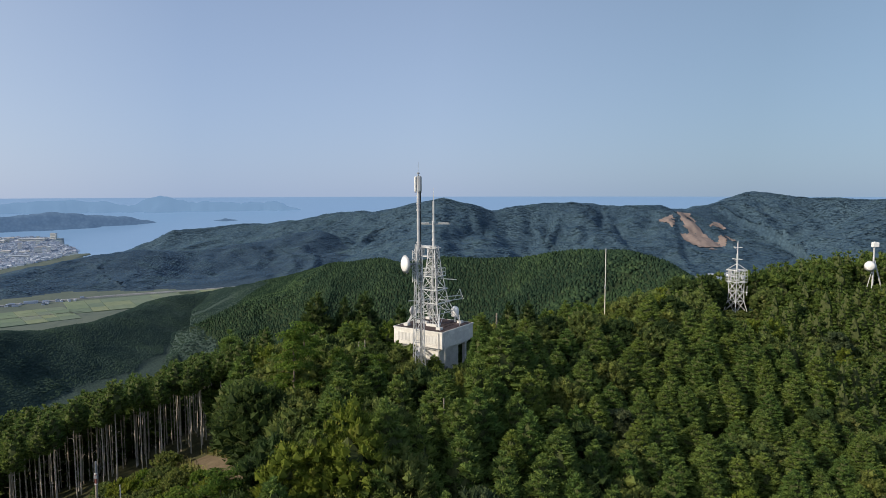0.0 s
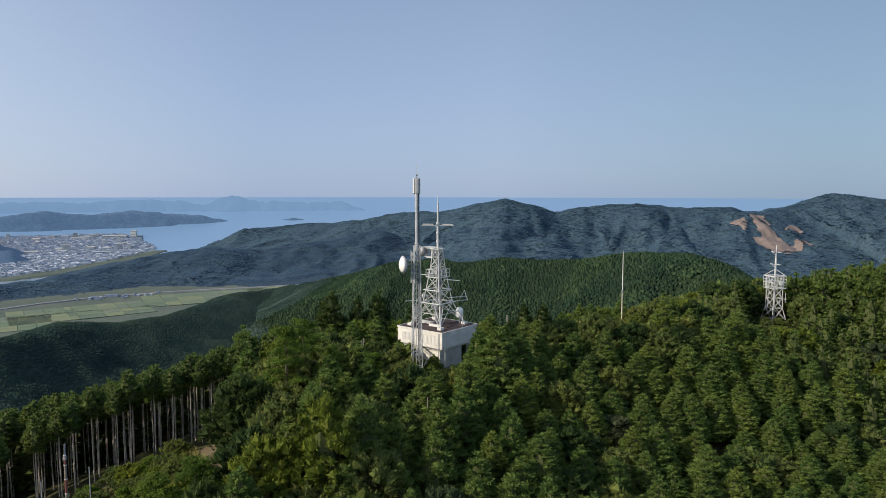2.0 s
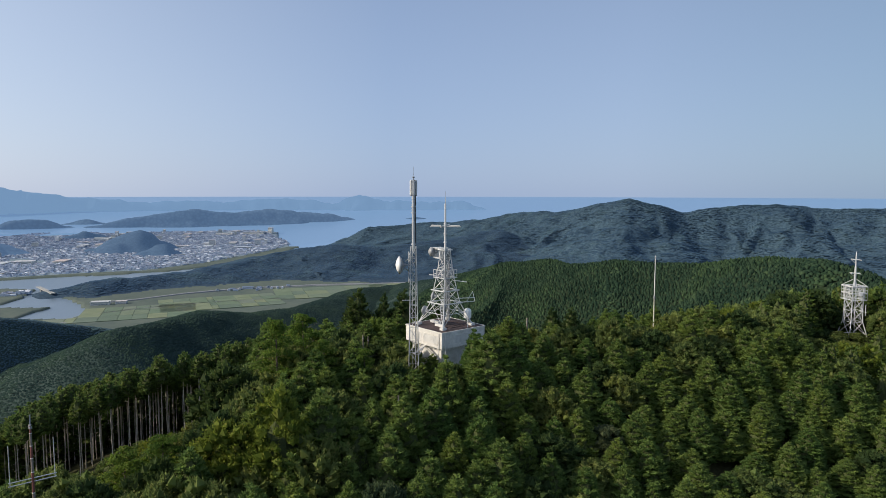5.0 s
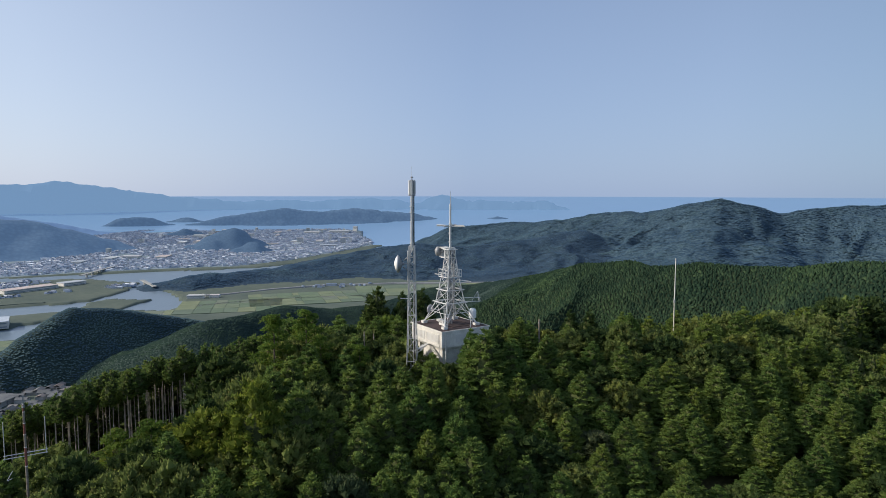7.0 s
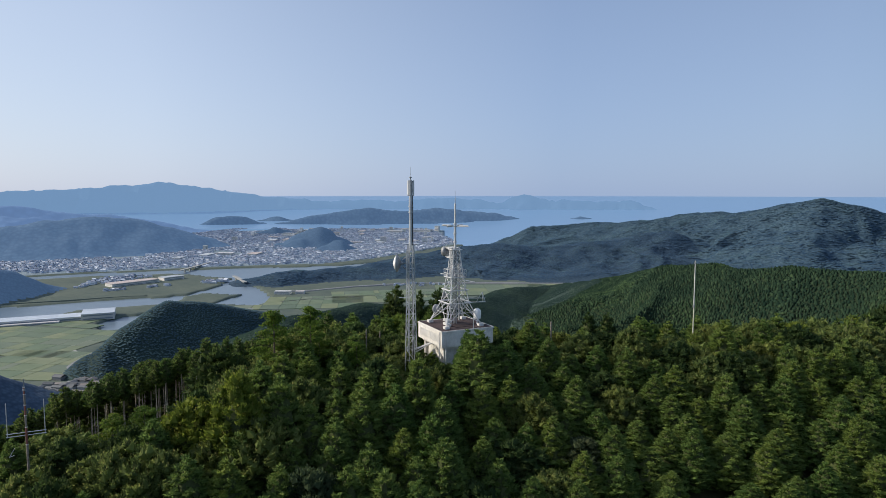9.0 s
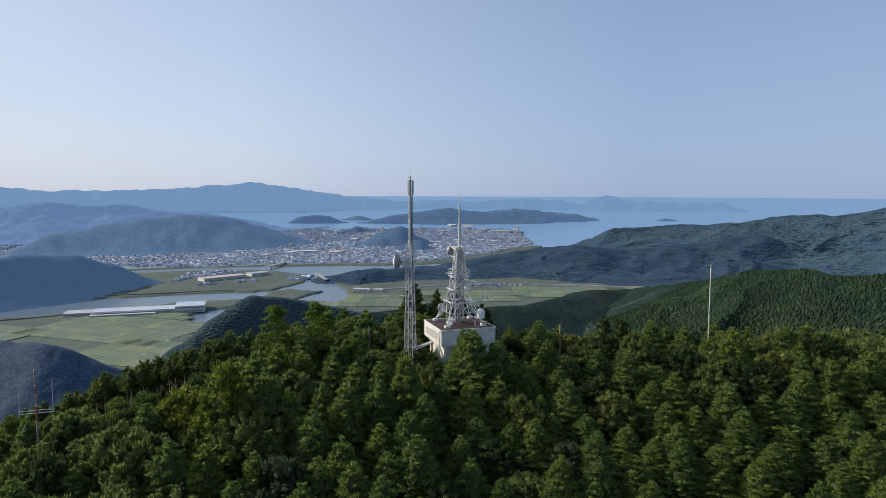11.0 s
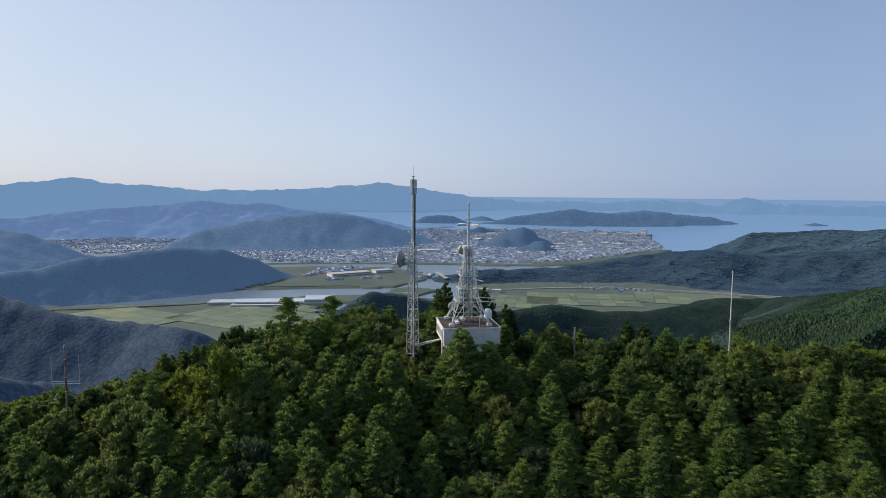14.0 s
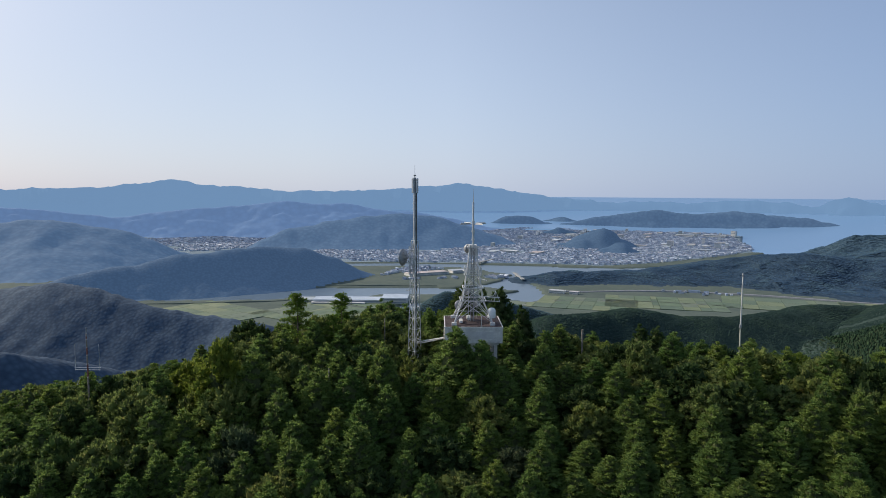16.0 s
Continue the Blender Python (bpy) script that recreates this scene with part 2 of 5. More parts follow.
def water_material(name, colour, air=None):
    m, n, l, b = material(name)
    if air:                                     # glow added to the bay water, keeps hill shadows on it faint
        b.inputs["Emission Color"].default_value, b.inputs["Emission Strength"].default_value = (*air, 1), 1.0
    b.inputs["Base Color"].default_value = (*colour, 1)
    b.inputs["Roughness"].default_value, b.inputs["IOR"].default_value = 0.28, 1.33
    bump(n, l, b, noise_tex(n, l, 0.02, 6, rough=0.75), 0.12, 4.0)
    return m


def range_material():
    """The distant range behind the bay: a plain backdrop of far land, its haze painted as emission."""
    m, n, l, b = material("hazy_range")
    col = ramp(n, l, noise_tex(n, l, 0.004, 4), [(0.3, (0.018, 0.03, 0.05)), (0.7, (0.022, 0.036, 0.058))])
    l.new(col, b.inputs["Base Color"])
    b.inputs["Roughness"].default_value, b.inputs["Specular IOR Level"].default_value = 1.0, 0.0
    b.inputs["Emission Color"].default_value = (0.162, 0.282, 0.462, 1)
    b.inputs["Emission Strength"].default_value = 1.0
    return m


M["water"] = water_material("bay_water_glow", (0.090, 0.150, 0.225), (0.084, 0.150, 0.258))
M["river"] = water_material("river_water", (0.135, 0.185, 0.235))
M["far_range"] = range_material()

# ---- building helpers ----
rng = np.random.default_rng(7)


def mesh(name, verts, faces, mats, slots=None, smooth=False):
    me = bpy.data.meshes.new(name)
    me.from_pydata([tuple(v) for v in verts], [], [tuple(f) for f in faces])
    for m in mats if isinstance(mats, (list, tuple)) else [mats]:
        me.materials.append(m)
    if slots is not None:
        me.polygons.foreach_set("material_index", np.asarray(slots, dtype=np.int32))
    if smooth:
        me.polygons.foreach_set("use_smooth", np.ones(len(me.polygons), dtype=bool))
    me.update()
    return me


def from_bm(name, bm, mat, smooth=False):
    me = bpy.data.meshes.new(name)
    bm.to_mesh(me)
    bm.free()
    me.materials.append(mat)
    if smooth:
        me.polygons.foreach_set("use_smooth", np.ones(len(me.polygons), dtype=bool))
    return me


def thing(name, m, label, category, group="", kind=""):
    ob = new(name)
    ob.empty_display_size = 0.3
    ob.matrix_basis = m
    return tagged(ob, label, category, group, kind)


def child(name, data, parent, m=None, label=""):
    ob = new(name, data)
    ob.parent = parent
    if m is not None:
        ob.matrix_basis = m
    return tagged(ob, label)


def part(name, bm, mat, parent, label="", smooth=False, m=None):
    return child(name, from_bm(name, bm, mat, smooth), parent, m, label)


def box_bm(size, at=(0, 0, 0), bevel=0.0, bm=None):
    bm = bm or bmesh.new()
    made = bmesh.ops.create_cube(bm, size=1, matrix=Matrix.Translation(at) @ Matrix.Diagonal((*size, 1)))
    if bevel:
        vs = set(made["verts"])
        bmesh.ops.bevel(bm, geom=[e for e in bm.edges if e.verts[0] in vs], offset=bevel, segments=2, affect="EDGES")
    return bm


def lathe(profile, segments=16, closed=False):
    """A body turned round z out of (radius, height) pairs."""
    verts, faces = [], []
    for r, z in profile:
        verts += [(r * math.cos(2 * math.pi * k / segments), r * math.sin(2 * math.pi * k / segments), z) for k in range(segments)]
    for i in range(len(profile) - 1):
        for k in range(segments):
            a, b = i * segments + k, i * segments + (k + 1) % segments
            faces.append((a, b, b + segments, a + segments))
    bm = bmesh.new()
    vs = [bm.verts.new(v) for v in verts]
    for f in faces:
        bm.faces.new([vs[i] for i in f])
    bm.faces.new(list(reversed(vs[:segments])))
    bm.faces.new(vs[-segments:])
    return bm


TUBES = {}


def tube_mesh(mat, sides=6):
    key = (mat.name, sides)
    if key not in TUBES:
        TUBES[key] = from_bm("tube", lathe([(1, 0), (1, 1)], sides), mat, sides > 6)
    return TUBES[key]


def strut(name, a, b, r, mat, parent, sides=6, label=""):
    """A straight member from a to b; alike members share one mesh."""
    a, b = Vector(a), Vector(b)
    d = b - a
    m = Matrix.Translation(a) @ d.to_track_quat("Z", "Y").to_matrix().to_4x4() @ Matrix.Diagonal((r, r, d.length, 1))
    return child(name, tube_mesh(mat, sides), parent, m, label)


# ---- the land ----
EYE = np.array([34.0, 9.0, 21.0])
SEA, PLAIN = -235.0, -232.0


def nearer(p):
    """Draws what lies beyond 3.2 km closer along the line of sight, so that the far shore stays within 4.8 km."""
    v = np.asarray(p, dtype=float) - EYE
    d = np.linalg.norm(v, axis=-1, keepdims=True)
    past = np.maximum(d - 3200, 0)
    r = np.where(d < 3200, d, 3200 + 1650 * past / (past + 4000))
    return EYE + v * (r / np.maximum(d, 1e-6))


def lattice(ix, iy, seed):
    h = (ix.astype(np.int64) * 374761393 + iy.astype(np.int64) * 668265263 + seed * 974711) & 0x7FFFFFFF
    h = ((h ^ (h >> 13)) * 1274126177) & 0x7FFFFFFF
    return ((h ^ (h >> 16)) & 0xFFFF) / 65535.0


def vnoise(x, y, seed):
    ix, iy = np.floor(x), np.floor(y)
    fx, fy = x - ix, y - iy
    fx, fy = fx * fx * (3 - 2 * fx), fy * fy * (3 - 2 * fy)
    a, b = lattice(ix, iy, seed), lattice(ix + 1, iy, seed)
    c, d = lattice(ix, iy + 1, seed), lattice(ix + 1, iy + 1, seed)
    return (a + (b - a) * fx + (c - a) * fy + (a - b - c + d) * fx * fy) * 2 - 1


def fbm(x, y, scale, octaves, seed):
    total, amp = 0, 1.0
    for k in range(octaves):
        total = total + amp * vnoise(x / scale + 17 * k, y / scale - 31 * k, seed + k)
        scale, amp = scale / 2.1, amp * 0.5
    return total


def to_line(x, y, pts):
    """Distance to a polyline, its height there, and the side (+ to the right of its direction)."""
    best, height, side = np.full(x.shape, 1e12), np.zeros(x.shape), np.ones(x.shape)
    for (ax, ay, az), (bx, by, bz) in zip(pts, pts[1:]):
        dx, dy = bx - ax, by - ay
        s = np.clip(((x - ax) * dx + (y - ay) * dy) / (dx * dx + dy * dy), 0, 1)
        d = (x - ax - s * dx) ** 2 + (y - ay - s * dy) ** 2
        near = d < best
        best = np.where(near, d, best)
        height = np.where(near, az + s * (bz - az), height)
        side = np.where(near, np.sign((x - ax) * dy - (y - ay) * dx), side)
    return np.sqrt(best), height, side


def along(x, y, pts):
    """How far along a polyline the nearest point lies."""
    best, place, start = np.full(x.shape, 1e12), np.zeros(x.shape), 0.0
    for (ax, ay, _), (bx, by, _) in zip(pts, pts[1:]):
        dx, dy = bx - ax, by - ay
        s = np.clip(((x - ax) * dx + (y - ay) * dy) / (dx * dx + dy * dy), 0, 1)
        d = (x - ax - s * dx) ** 2 + (y - ay - s * dy) ** 2
        place, best = np.where(d < best, start + s * math.hypot(dx, dy), place), np.minimum(d, best)
        start += math.hypot(dx, dy)
    return place


def inside(x, y, pts):
    hit = np.zeros(x.shape, dtype=bool)
    for (ax, ay), (bx, by) in zip(pts, pts[1:] + pts[:1]):
        if ay != by:
            hit ^= ((ay > y) != (by > y)) & (x < (bx - ax) * (y - ay) / (by - ay) + ax)
    return hit


# crests of the hills: x, y, height
RIDGES = {
    "green_ridge": [(-608, 649, -155), (-601, 723, -159), (-599, 814, -158), (-573, 906, -176), (-556, 1033, -188), (-547, 1195, -185), (-471, 1313, -181), (-289, 1109, -131), (-159, 914, -84), (-87, 857, -70), (-57, 817, -71), (0, 780, -61), (88, 716, -55), (142, 648, -40), (170, 600, -36), (190, 574, -41), (197, 530, -48)],
    "river_hill": [(-835, 505, -205), (-822, 520, -190), (-819, 542, -174), (-818, 579, -159), (-825, 622, -146), (-827, 655, -152), (-826, 700, -162), (-815, 781, -185), (-780, 850, -205)],
    "dark_hill": [(-872, -142, -105), (-832, -66, -95), (-787, 11, -89), (-737, 57, -79), (-695, 95, -83), (-649, 136, -98), (-595, 201, -109), (-547, 226, -110)],
    "low_spur": [(-352, -38, -54), (-336, -4, -57), (-337, 19, -63), (-357, 50, -77), (-384, 82, -94)],
    "left_hill": [(-1636, 110, -179), (-1647, 215, -165), (-1656, 292, -151), (-1666, 346, -141), (-1666, 442, -138), (-1667, 515, -136), (-1673, 562, -137), (-1681, 660, -134), (-1688, 696, -136), (-1689, 747, -153), (-1681, 813, -177), (-1670, 881, -210), (-1663, 930, -232)],
    "west_hill": [(-2484, -106, -94), (-2487, -17, -89), (-2487, 30, -81), (-2487, 61, -78), (-2486, 117, -83), (-2483, 174, -93), (-2475, 276, -105), (-2465, 363, -129), (-2452, 453, -168), (-2439, 526, -209)],
    "town_range": [(-4234, -144, -65), (-4237, 112, -89), (-4211, 506, -142), (-4191, 656, -131), (-4166, 812, -112), (-4094, 1132, -96), (-4046, 1296, -71), (-3992, 1463, -53), (-3915, 1663, -67), (-3858, 1796, -63), (-3727, 2061, -100), (-3617, 2255, -122), (-3495, 2445, -154), (-3400, 2560, -200)],
    "far_range": [(-9294, -1616, -55), (-9424, -473, -1), (-9435, -143, 28), (-9434, 203, 51), (-9407, 752, 48), (-9352, 1270, 96), (-9300, 1607, 145), (-9242, 1917, 171), (-9204, 2091, 127), (-9078, 2588, 85), (-8894, 3168, 26), (-8725, 3608, 29), (-8599, 3901, 14), (-8425, 4266, 41), (-8153, 4769, 76), (-7983, 5050, 103), (-7803, 5326, 121), (-7686, 5494, 163), (-7565, 5661, 107), (-7313, 5984, 68), (-7050, 6294, 5), (-6859, 6502, -51), (-6496, 6868, -79), (-6209, 7130, -124), (-5920, 7373, -88), (-5452, 7728, -114), (-5046, 8001, -63), (-4472, 8338, -92)],
    "cape": [(-4472, 8338, -92), (-4301, 8237, -120), (-4029, 8375, -112), (-3923, 8425, -54), (-3781, 8490, -22), (-3675, 8538, -38), (-3567, 8584, -78), (-3236, 8715, -95), (-2859, 8847, -111), (-2357, 8996, -103), (-2278, 9017, -136), (-2224, 9031, -184)],
    "inner_peninsula": [(-3629, 3620, -233), (-3572, 3698, -206), (-3475, 3812, -174), (-3359, 3936, -146), (-3209, 4080, -121), (-3147, 4147, -112), (-3033, 4252, -127), (-2911, 4356, -138), (-2873, 4511, -134), (-2798, 4685, -126), (-2752, 4837, -144), (-2635, 5026, -160), (-2548, 5193, -187), (-2492, 5340, -209), (-2496, 5456, -230)],
    "islet": [(-2046, 5635, -228), (-1997, 5652, -212), (-1949, 5669, -196), (-1900, 5686, -213), (-1826, 5710, -229)],
    "strait_hill": [(-4087, 3245, -232), (-4037, 3309, -185), (-3965, 3396, -162), (-3877, 3499, -165), (-3808, 3577, -213)],
    "town_hill": [(-2135, 2159, -223), (-2099, 2195, -190), (-2063, 2231, -168), (-2012, 2279, -151), (-1980, 2308, -161), (-1955, 2330, -196)],
    "town_knoll": [(-1814, 2094, -211), (-1787, 2118, -189), (-1759, 2142, -188), (-1738, 2160, -213)],
    "shore_knoll": [(-2853, 2694, -214), (-2810, 2741, -196), (-2799, 2752, -178), (-2775, 2777, -195), (-2740, 2813, -208), (-2705, 2848, -227)],
    "town_spur": [(-2743, 941, -206), (-2735, 1016, -163), (-2716, 1115, -135), (-2693, 1215, -115), (-2644, 1362, -98), (-2586, 1508, -93), (-2519, 1653, -104), (-2474, 1752, -126), (-2410, 1871, -160), (-2374, 1945, -190)],
    "town_shoulder": [(-2063, 2089, -220), (-2037, 2116, -199), (-2002, 2151, -187), (-1964, 2187, -207)],
    "strait_islet": [(-4149, 3870, -224), (-4084, 3940, -193), (-4018, 4010, -187), (-3973, 4054, -216)],
    "front_ridge": [(-1340, 1242, -225), (-1288, 1297, -210), (-1244, 1409, -210), (-1176, 1533, -203), (-1124, 1697, -189), (-1054, 1860, -166), (-938, 1923, -158), (-805, 2040, -174), (-647, 2151, -152), (-459, 2305, -123)],
    "back_ridge": [(-1228, 2682, -196), (-1117, 2675, -142), (-913, 2699, -124), (-725, 2704, -113), (-524, 2648, -76), (-426, 2615, -61), (-236, 2539, -46), (-145, 2496, -38), (-5, 2430, -5), (92, 2428, -29), (178, 2444, -57), (289, 2483, -43), (487, 2503, -20), (602, 2529, -34), (685, 2509, -34), (819, 2521, -30), (962, 2577, -58), (1085, 2690, -33), (1302, 2759, 15), (1435, 2692, 1), (1549, 2570, -3), (1630, 2400, -12), (1798, 2148, -13)],
}
CREST = [(-60, -25, -22), (-34, 12, -13), (-18, 38, -7.0), (-11, 57, -3.2), (0, 74, -1.2), (28, 89, -1.6), (57, 121, -3.5), (82, 128, -0.5), (130, 150, -6), (260, 190, -60)]
STEEP = {"green_ridge": 0.42, "river_hill": 0.95, "dark_hill": 0.58, "low_spur": 0.4, "left_hill": 0.72, "west_hill": 0.4, "town_range": 0.26, "town_spur": 0.62, "town_shoulder": 0.6, "strait_islet": 0.8, "far_range": 0.3, "cape": 0.3,
         "inner_peninsula": 0.45, "islet": 0.7, "strait_hill": 0.8, "town_hill": 0.62, "town_knoll": 0.62, "shore_knoll": 0.7, "front_ridge": 0.24, "back_ridge": 0.42}
CANOPY = {"dark_hill": (13, 1.5), "low_spur": (9, 1.0), "left_hill": (34, 3.0), "west_hill": (45, 3.5), "town_spur": (50, 3.5), "town_hill": (40, 3.0), "town_knoll": (35, 2.5)}
SPURS = {"left_hill": 0.5, "west_hill": 0.35, "dark_hill": 0.4, "town_spur": 0.35, "town_range": 0.4}
# material of each hill, its haze tone chosen by distance
KIND = {"green_ridge": "green_ridge", "river_hill": "dark_hill", "dark_hill": "hazy_near_hill", "low_spur": "hazy_near_hill", "left_hill": "hazy_town_wood", "front_ridge": "hazy_middle_hill",
        "west_hill": "hazy_bay_hill", "back_ridge": "hazy_back_hill", "town_hill": "hazy_town_wood", "town_knoll": "hazy_town_wood", "shore_knoll": "hazy_town_wood", "town_range": "hazy_far_hill", "town_spur": "hazy_bay_hill", "town_shoulder": "hazy_town_wood", "strait_islet": "hazy_bay_hill",
        "inner_peninsula": "hazy_bay_hill", "strait_hill": "hazy_bay_hill", "islet": "hazy_bay_hill", "far_range": "far_range", "cape": "far_range"}
RIVERS = [[(-1800, 280), (-1660, 430), (-1600, 520), (-1545, 640), (-1494, 730), (-1440, 810), (-1395, 895), (-1335, 955), (-1312, 1020), (-1330, 1100), (-1388, 1200), (-1440, 1272), (-1500, 1330), (-1400, 1400),
           (-1330, 1240), (-1271, 1190), (-1240, 1180), (-1115, 1110), (-1076, 1060), (-1062, 1005), (-1120, 985), (-1155, 965), (-1180, 1040), (-1205, 1092), (-1251, 1074), (-1300, 1054), (-1290, 990), (-1240, 925),
           (-1262, 881), (-1305, 830), (-1330, 750), (-1310, 705), (-1400, 600), (-1400, 530), (-1430, 470), (-1470, 380), (-1520, 290), (-1640, 150)],
          [(-2500, 640), (-2040, 930), (-1935, 1115), (-1745, 1345), (-1640, 1455), (-1509, 1575), (-1395, 1715), (-1352, 1871), (-1340, 1959), (-1380, 2400), (-1480, 2760), (-1250, 2760), (-1240, 2300), (-1290, 1960),
           (-1305, 1819), (-1330, 1665), (-1340, 1535), (-1390, 1477), (-1400, 1374), (-1380, 1295), (-1440, 1276), (-1535, 1284), (-1694, 1268), (-1866, 1085), (-1925, 960), (-2420, 480)],
          [(-1183, 852), (-1182, 779), (-1168, 736), (-1140, 702), (-1085, 680), (-1074, 724), (-1097, 762), (-1140, 820)]]
BAY = [(-1300, 2690), (-1180, 2860), (-900, 3000), (-500, 2990), (0, 2820), (500, 2820), (800, 2680), (1100, 2450), (1500, 2150), (3000, 1500), (60000, 10000), (30000, 60000), (-60000, 60000),
       (-60000, 6000), (-12000, 2500), (-5500, 1900), (-4200, 2300), (-3700, 2800), (-3352, 3004), (-2804, 3300), (-2300, 3640), (-2095, 3553), (-1873, 3184), (-1640, 2860), (-1500, 2650)]
TOWN = [(-2040, 1000), (-2440, 1040), (-2600, 1150), (-2892, 1547), (-2974, 1859), (-3352, 2950), (-2804, 3260), (-2300, 3600), (-2120, 3480), (-1900, 3150), (-1570, 2780), (-1470, 2420), (-1440, 1960), (-1480, 1720), (-1700, 1480), (-1800, 1370), (-1975, 1110)]
TOWN_SOUTH = [(-1617, 900), (-1759, 1057), (-1769, 1167), (-1620, 1214), (-1573, 1318), (-1420, 1290), (-1370, 1225), (-1470, 1090), (-1545, 900)]
TOWN_WEST = [(-3500, 380), (-3500, 900), (-3250, 1250), (-2900, 1200), (-2640, 900), (-2720, 620), (-2950, 380)]
VALLEY = [(700, 1760), (758, 1900), (823, 1936), (955, 2010), (1176, 2185), (1230, 2150), (1000, 1900), (850, 1760)]
VALLEY_WOOD = [(-650, 1560), (-650, 1640), (-800, 1720), (-700, 2000), (-300, 2200), (400, 2250), (640, 1900), (700, 1500), (300, 1400), (-420, 1350), (-560, 1450)]
NEAR_VALLEY = [(-560, 560), (-640, 700), (-640, 860), (-560, 1180), (-420, 1350), (300, 1500), (500, 900), (200, 300), (-400, 300)]
QUARRY = [[(863, 2410), (927, 2484), (915, 2330), (950, 2230), (930, 2140), (854, 2151), (826, 2220), (850, 2300)], [(890, 2195), (1036, 2364), (1055, 2330), (905, 2155)], [(785, 2363), (837, 2386), (812, 2280)], [(1002, 2459), (1035, 2414), (985, 2378)]]


def land(x, y, near=None):
    """Height of the ground, and which hill each point belongs to (-1 the summit, -2 the plain)."""
    z = np.full(x.shape, PLAIN) + 0.6 * fbm(x, y, 90, 3, 5)
    wet = inside(x, y, BAY)
    wave_x, wave_y = 9 * fbm(x, y, 70, 3, 8), 9 * fbm(x, y, 70, 3, 9)
    for shore in RIVERS:
        wet |= inside(x + wave_x, y + wave_y, shore)
    owner = np.full(x.shape, -2)
    far = np.hypot(x - EYE[0], y - EYE[1])
    z = np.where(wet, SEA - 8 - 0.02 * np.maximum(far - 3000, 0), z)
    for k, (name, pts) in enumerate(RIDGES.items()):
        if near and name not in near:
            continue
        d, crest, _ = to_line(x, y, pts)
        hit = d < (max(p[2] for p in pts) - SEA + 40) / (STEEP[name] * 0.62) + 60
        if not hit.any():
            continue
        px, py, d, crest, dist = x[hit], y[hit], d[hit], crest[hit], far[hit]
        soft = 4 + 0.014 * dist                     # rounded crest
        d = np.sqrt(d * d + soft * soft) - soft
        grow = np.clip(d / 150, 0, 1)
        spur = fbm(px, py, 240 if len(pts) > 6 else 110, 5, 20 + k)
        if name in ("front_ridge", "back_ridge", "left_hill", "west_hill", "town_spur", "town_range", "dark_hill"):    # side spurs that run down from the crest
            place = along(px, py, pts) + 0.35 * d + 60 * fbm(px, py, 300, 2, 7)
            spur = 0.56 * vnoise(place / 150.0, d / 900.0, 21 + k) + 0.35 * vnoise(place / 55.0, d / 260.0, 41 + k) + 0.18 * fbm(px, py, 60, 3, 20 + k)
        big = 2.2 if name in ("far_range", "cape") else 1.0
        rise = crest - STEEP[name] * d * (0.85 + 0.45 * np.exp(-d / 120)) * (1 - 0.25 * np.abs(spur) * grow) - 80 * big * SPURS.get(name, 1.0) * np.abs(spur) * grow * np.clip((crest - SEA) / 150, 0.25, 1)
        rise = rise + (0.6 if name in ("dark_hill", "low_spur") else 1.3) * fbm(px, py, 40 * big, 3, 60 + k) + np.minimum(0.0032 * dist, 9.0) * fbm(px, py, 0.065 * 2200, 4, 80 + k) * (dist > 1200)
        if name in CANOPY:                          # uneven tree tops
            size, tall = CANOPY[name]
            rise = rise + tall * fbm(px, py, size, 2, 110 + k)
        above = rise > z[hit]
        owner[hit] = np.where(above, k, owner[hit])
        z[hit] = np.where(above, rise, z[hit])
    rise = summit(x, y)
    owner = np.where(rise > z, -1, owner)
    return np.maximum(z, rise), owner


def summit(x, y):
    d, crest, side = to_line(x, y, CREST)
    slope = np.where(side > 0, 0.47, 0.36)
    return crest - slope * (np.sqrt(d * d + 36) - 6) + np.clip(d / 40, 0, 1) * 1.2 * fbm(x, y, 22, 3, 90) - 18 * np.abs(fbm(x, y, 150, 3, 95)) * np.clip((d - 60) / 200, 0, 1)


def ground_at(x, y):
    """Height of the summit's own ground."""
    return float(summit(np.array([float(x)]), np.array([float(y)]))[0])


def polar_sheet(az, rad):
    a, r = np.meshgrid(np.radians(az), rad)
    x, y = EYE[0] - np.sin(a) * r, EYE[1] + np.cos(a) * r
    rows, cols = a.shape
    i = np.arange(rows - 1)[:, None] * cols + np.arange(cols - 1)[None, :]
    quads = np.stack([i, i + 1, i + cols + 1, i + cols], -1).reshape(-1, 4)[:, ::-1]
    return x.ravel(), y.ravel(), quads


def sheet_mesh(name, verts, quads, mats, slots=None, smooth=True):
    me = bpy.data.meshes.new(name)
    me.vertices.add(len(verts))
    me.vertices.foreach_set("co", np.asarray(verts, dtype=np.float32).ravel())
    n = len(quads)
    if not n:
        return me
    sides = len(quads[0])
    me.loops.add(n * sides)
    me.loops.foreach_set("vertex_index", np.asarray(quads, dtype=np.int32).ravel())
    me.polygons.add(n)
    me.polygons.foreach_set("loop_start", np.arange(0, n * sides, sides, dtype=np.int32))
    for m in mats:
        me.materials.append(m)
    if slots is not None:
        me.polygons.foreach_set("material_index", np.asarray(slots, dtype=np.int32))
    me.polygons.foreach_set("use_smooth", np.full(n, smooth))
    me.update()
    me.validate()
    return me


AZIMUTHS = np.concatenate([np.arange(-42, 100, 0.27), np.arange(100, 317, 3.0), [318]])
RADII = np.concatenate([np.linspace(0.02, 120, 50), np.geomspace(123, 5200, 420), np.geomspace(5300, 12500, 40), [18000, 30000]])
gx, gy, gq = polar_sheet(AZIMUTHS, RADII)
gz, owner = land(gx, gy)
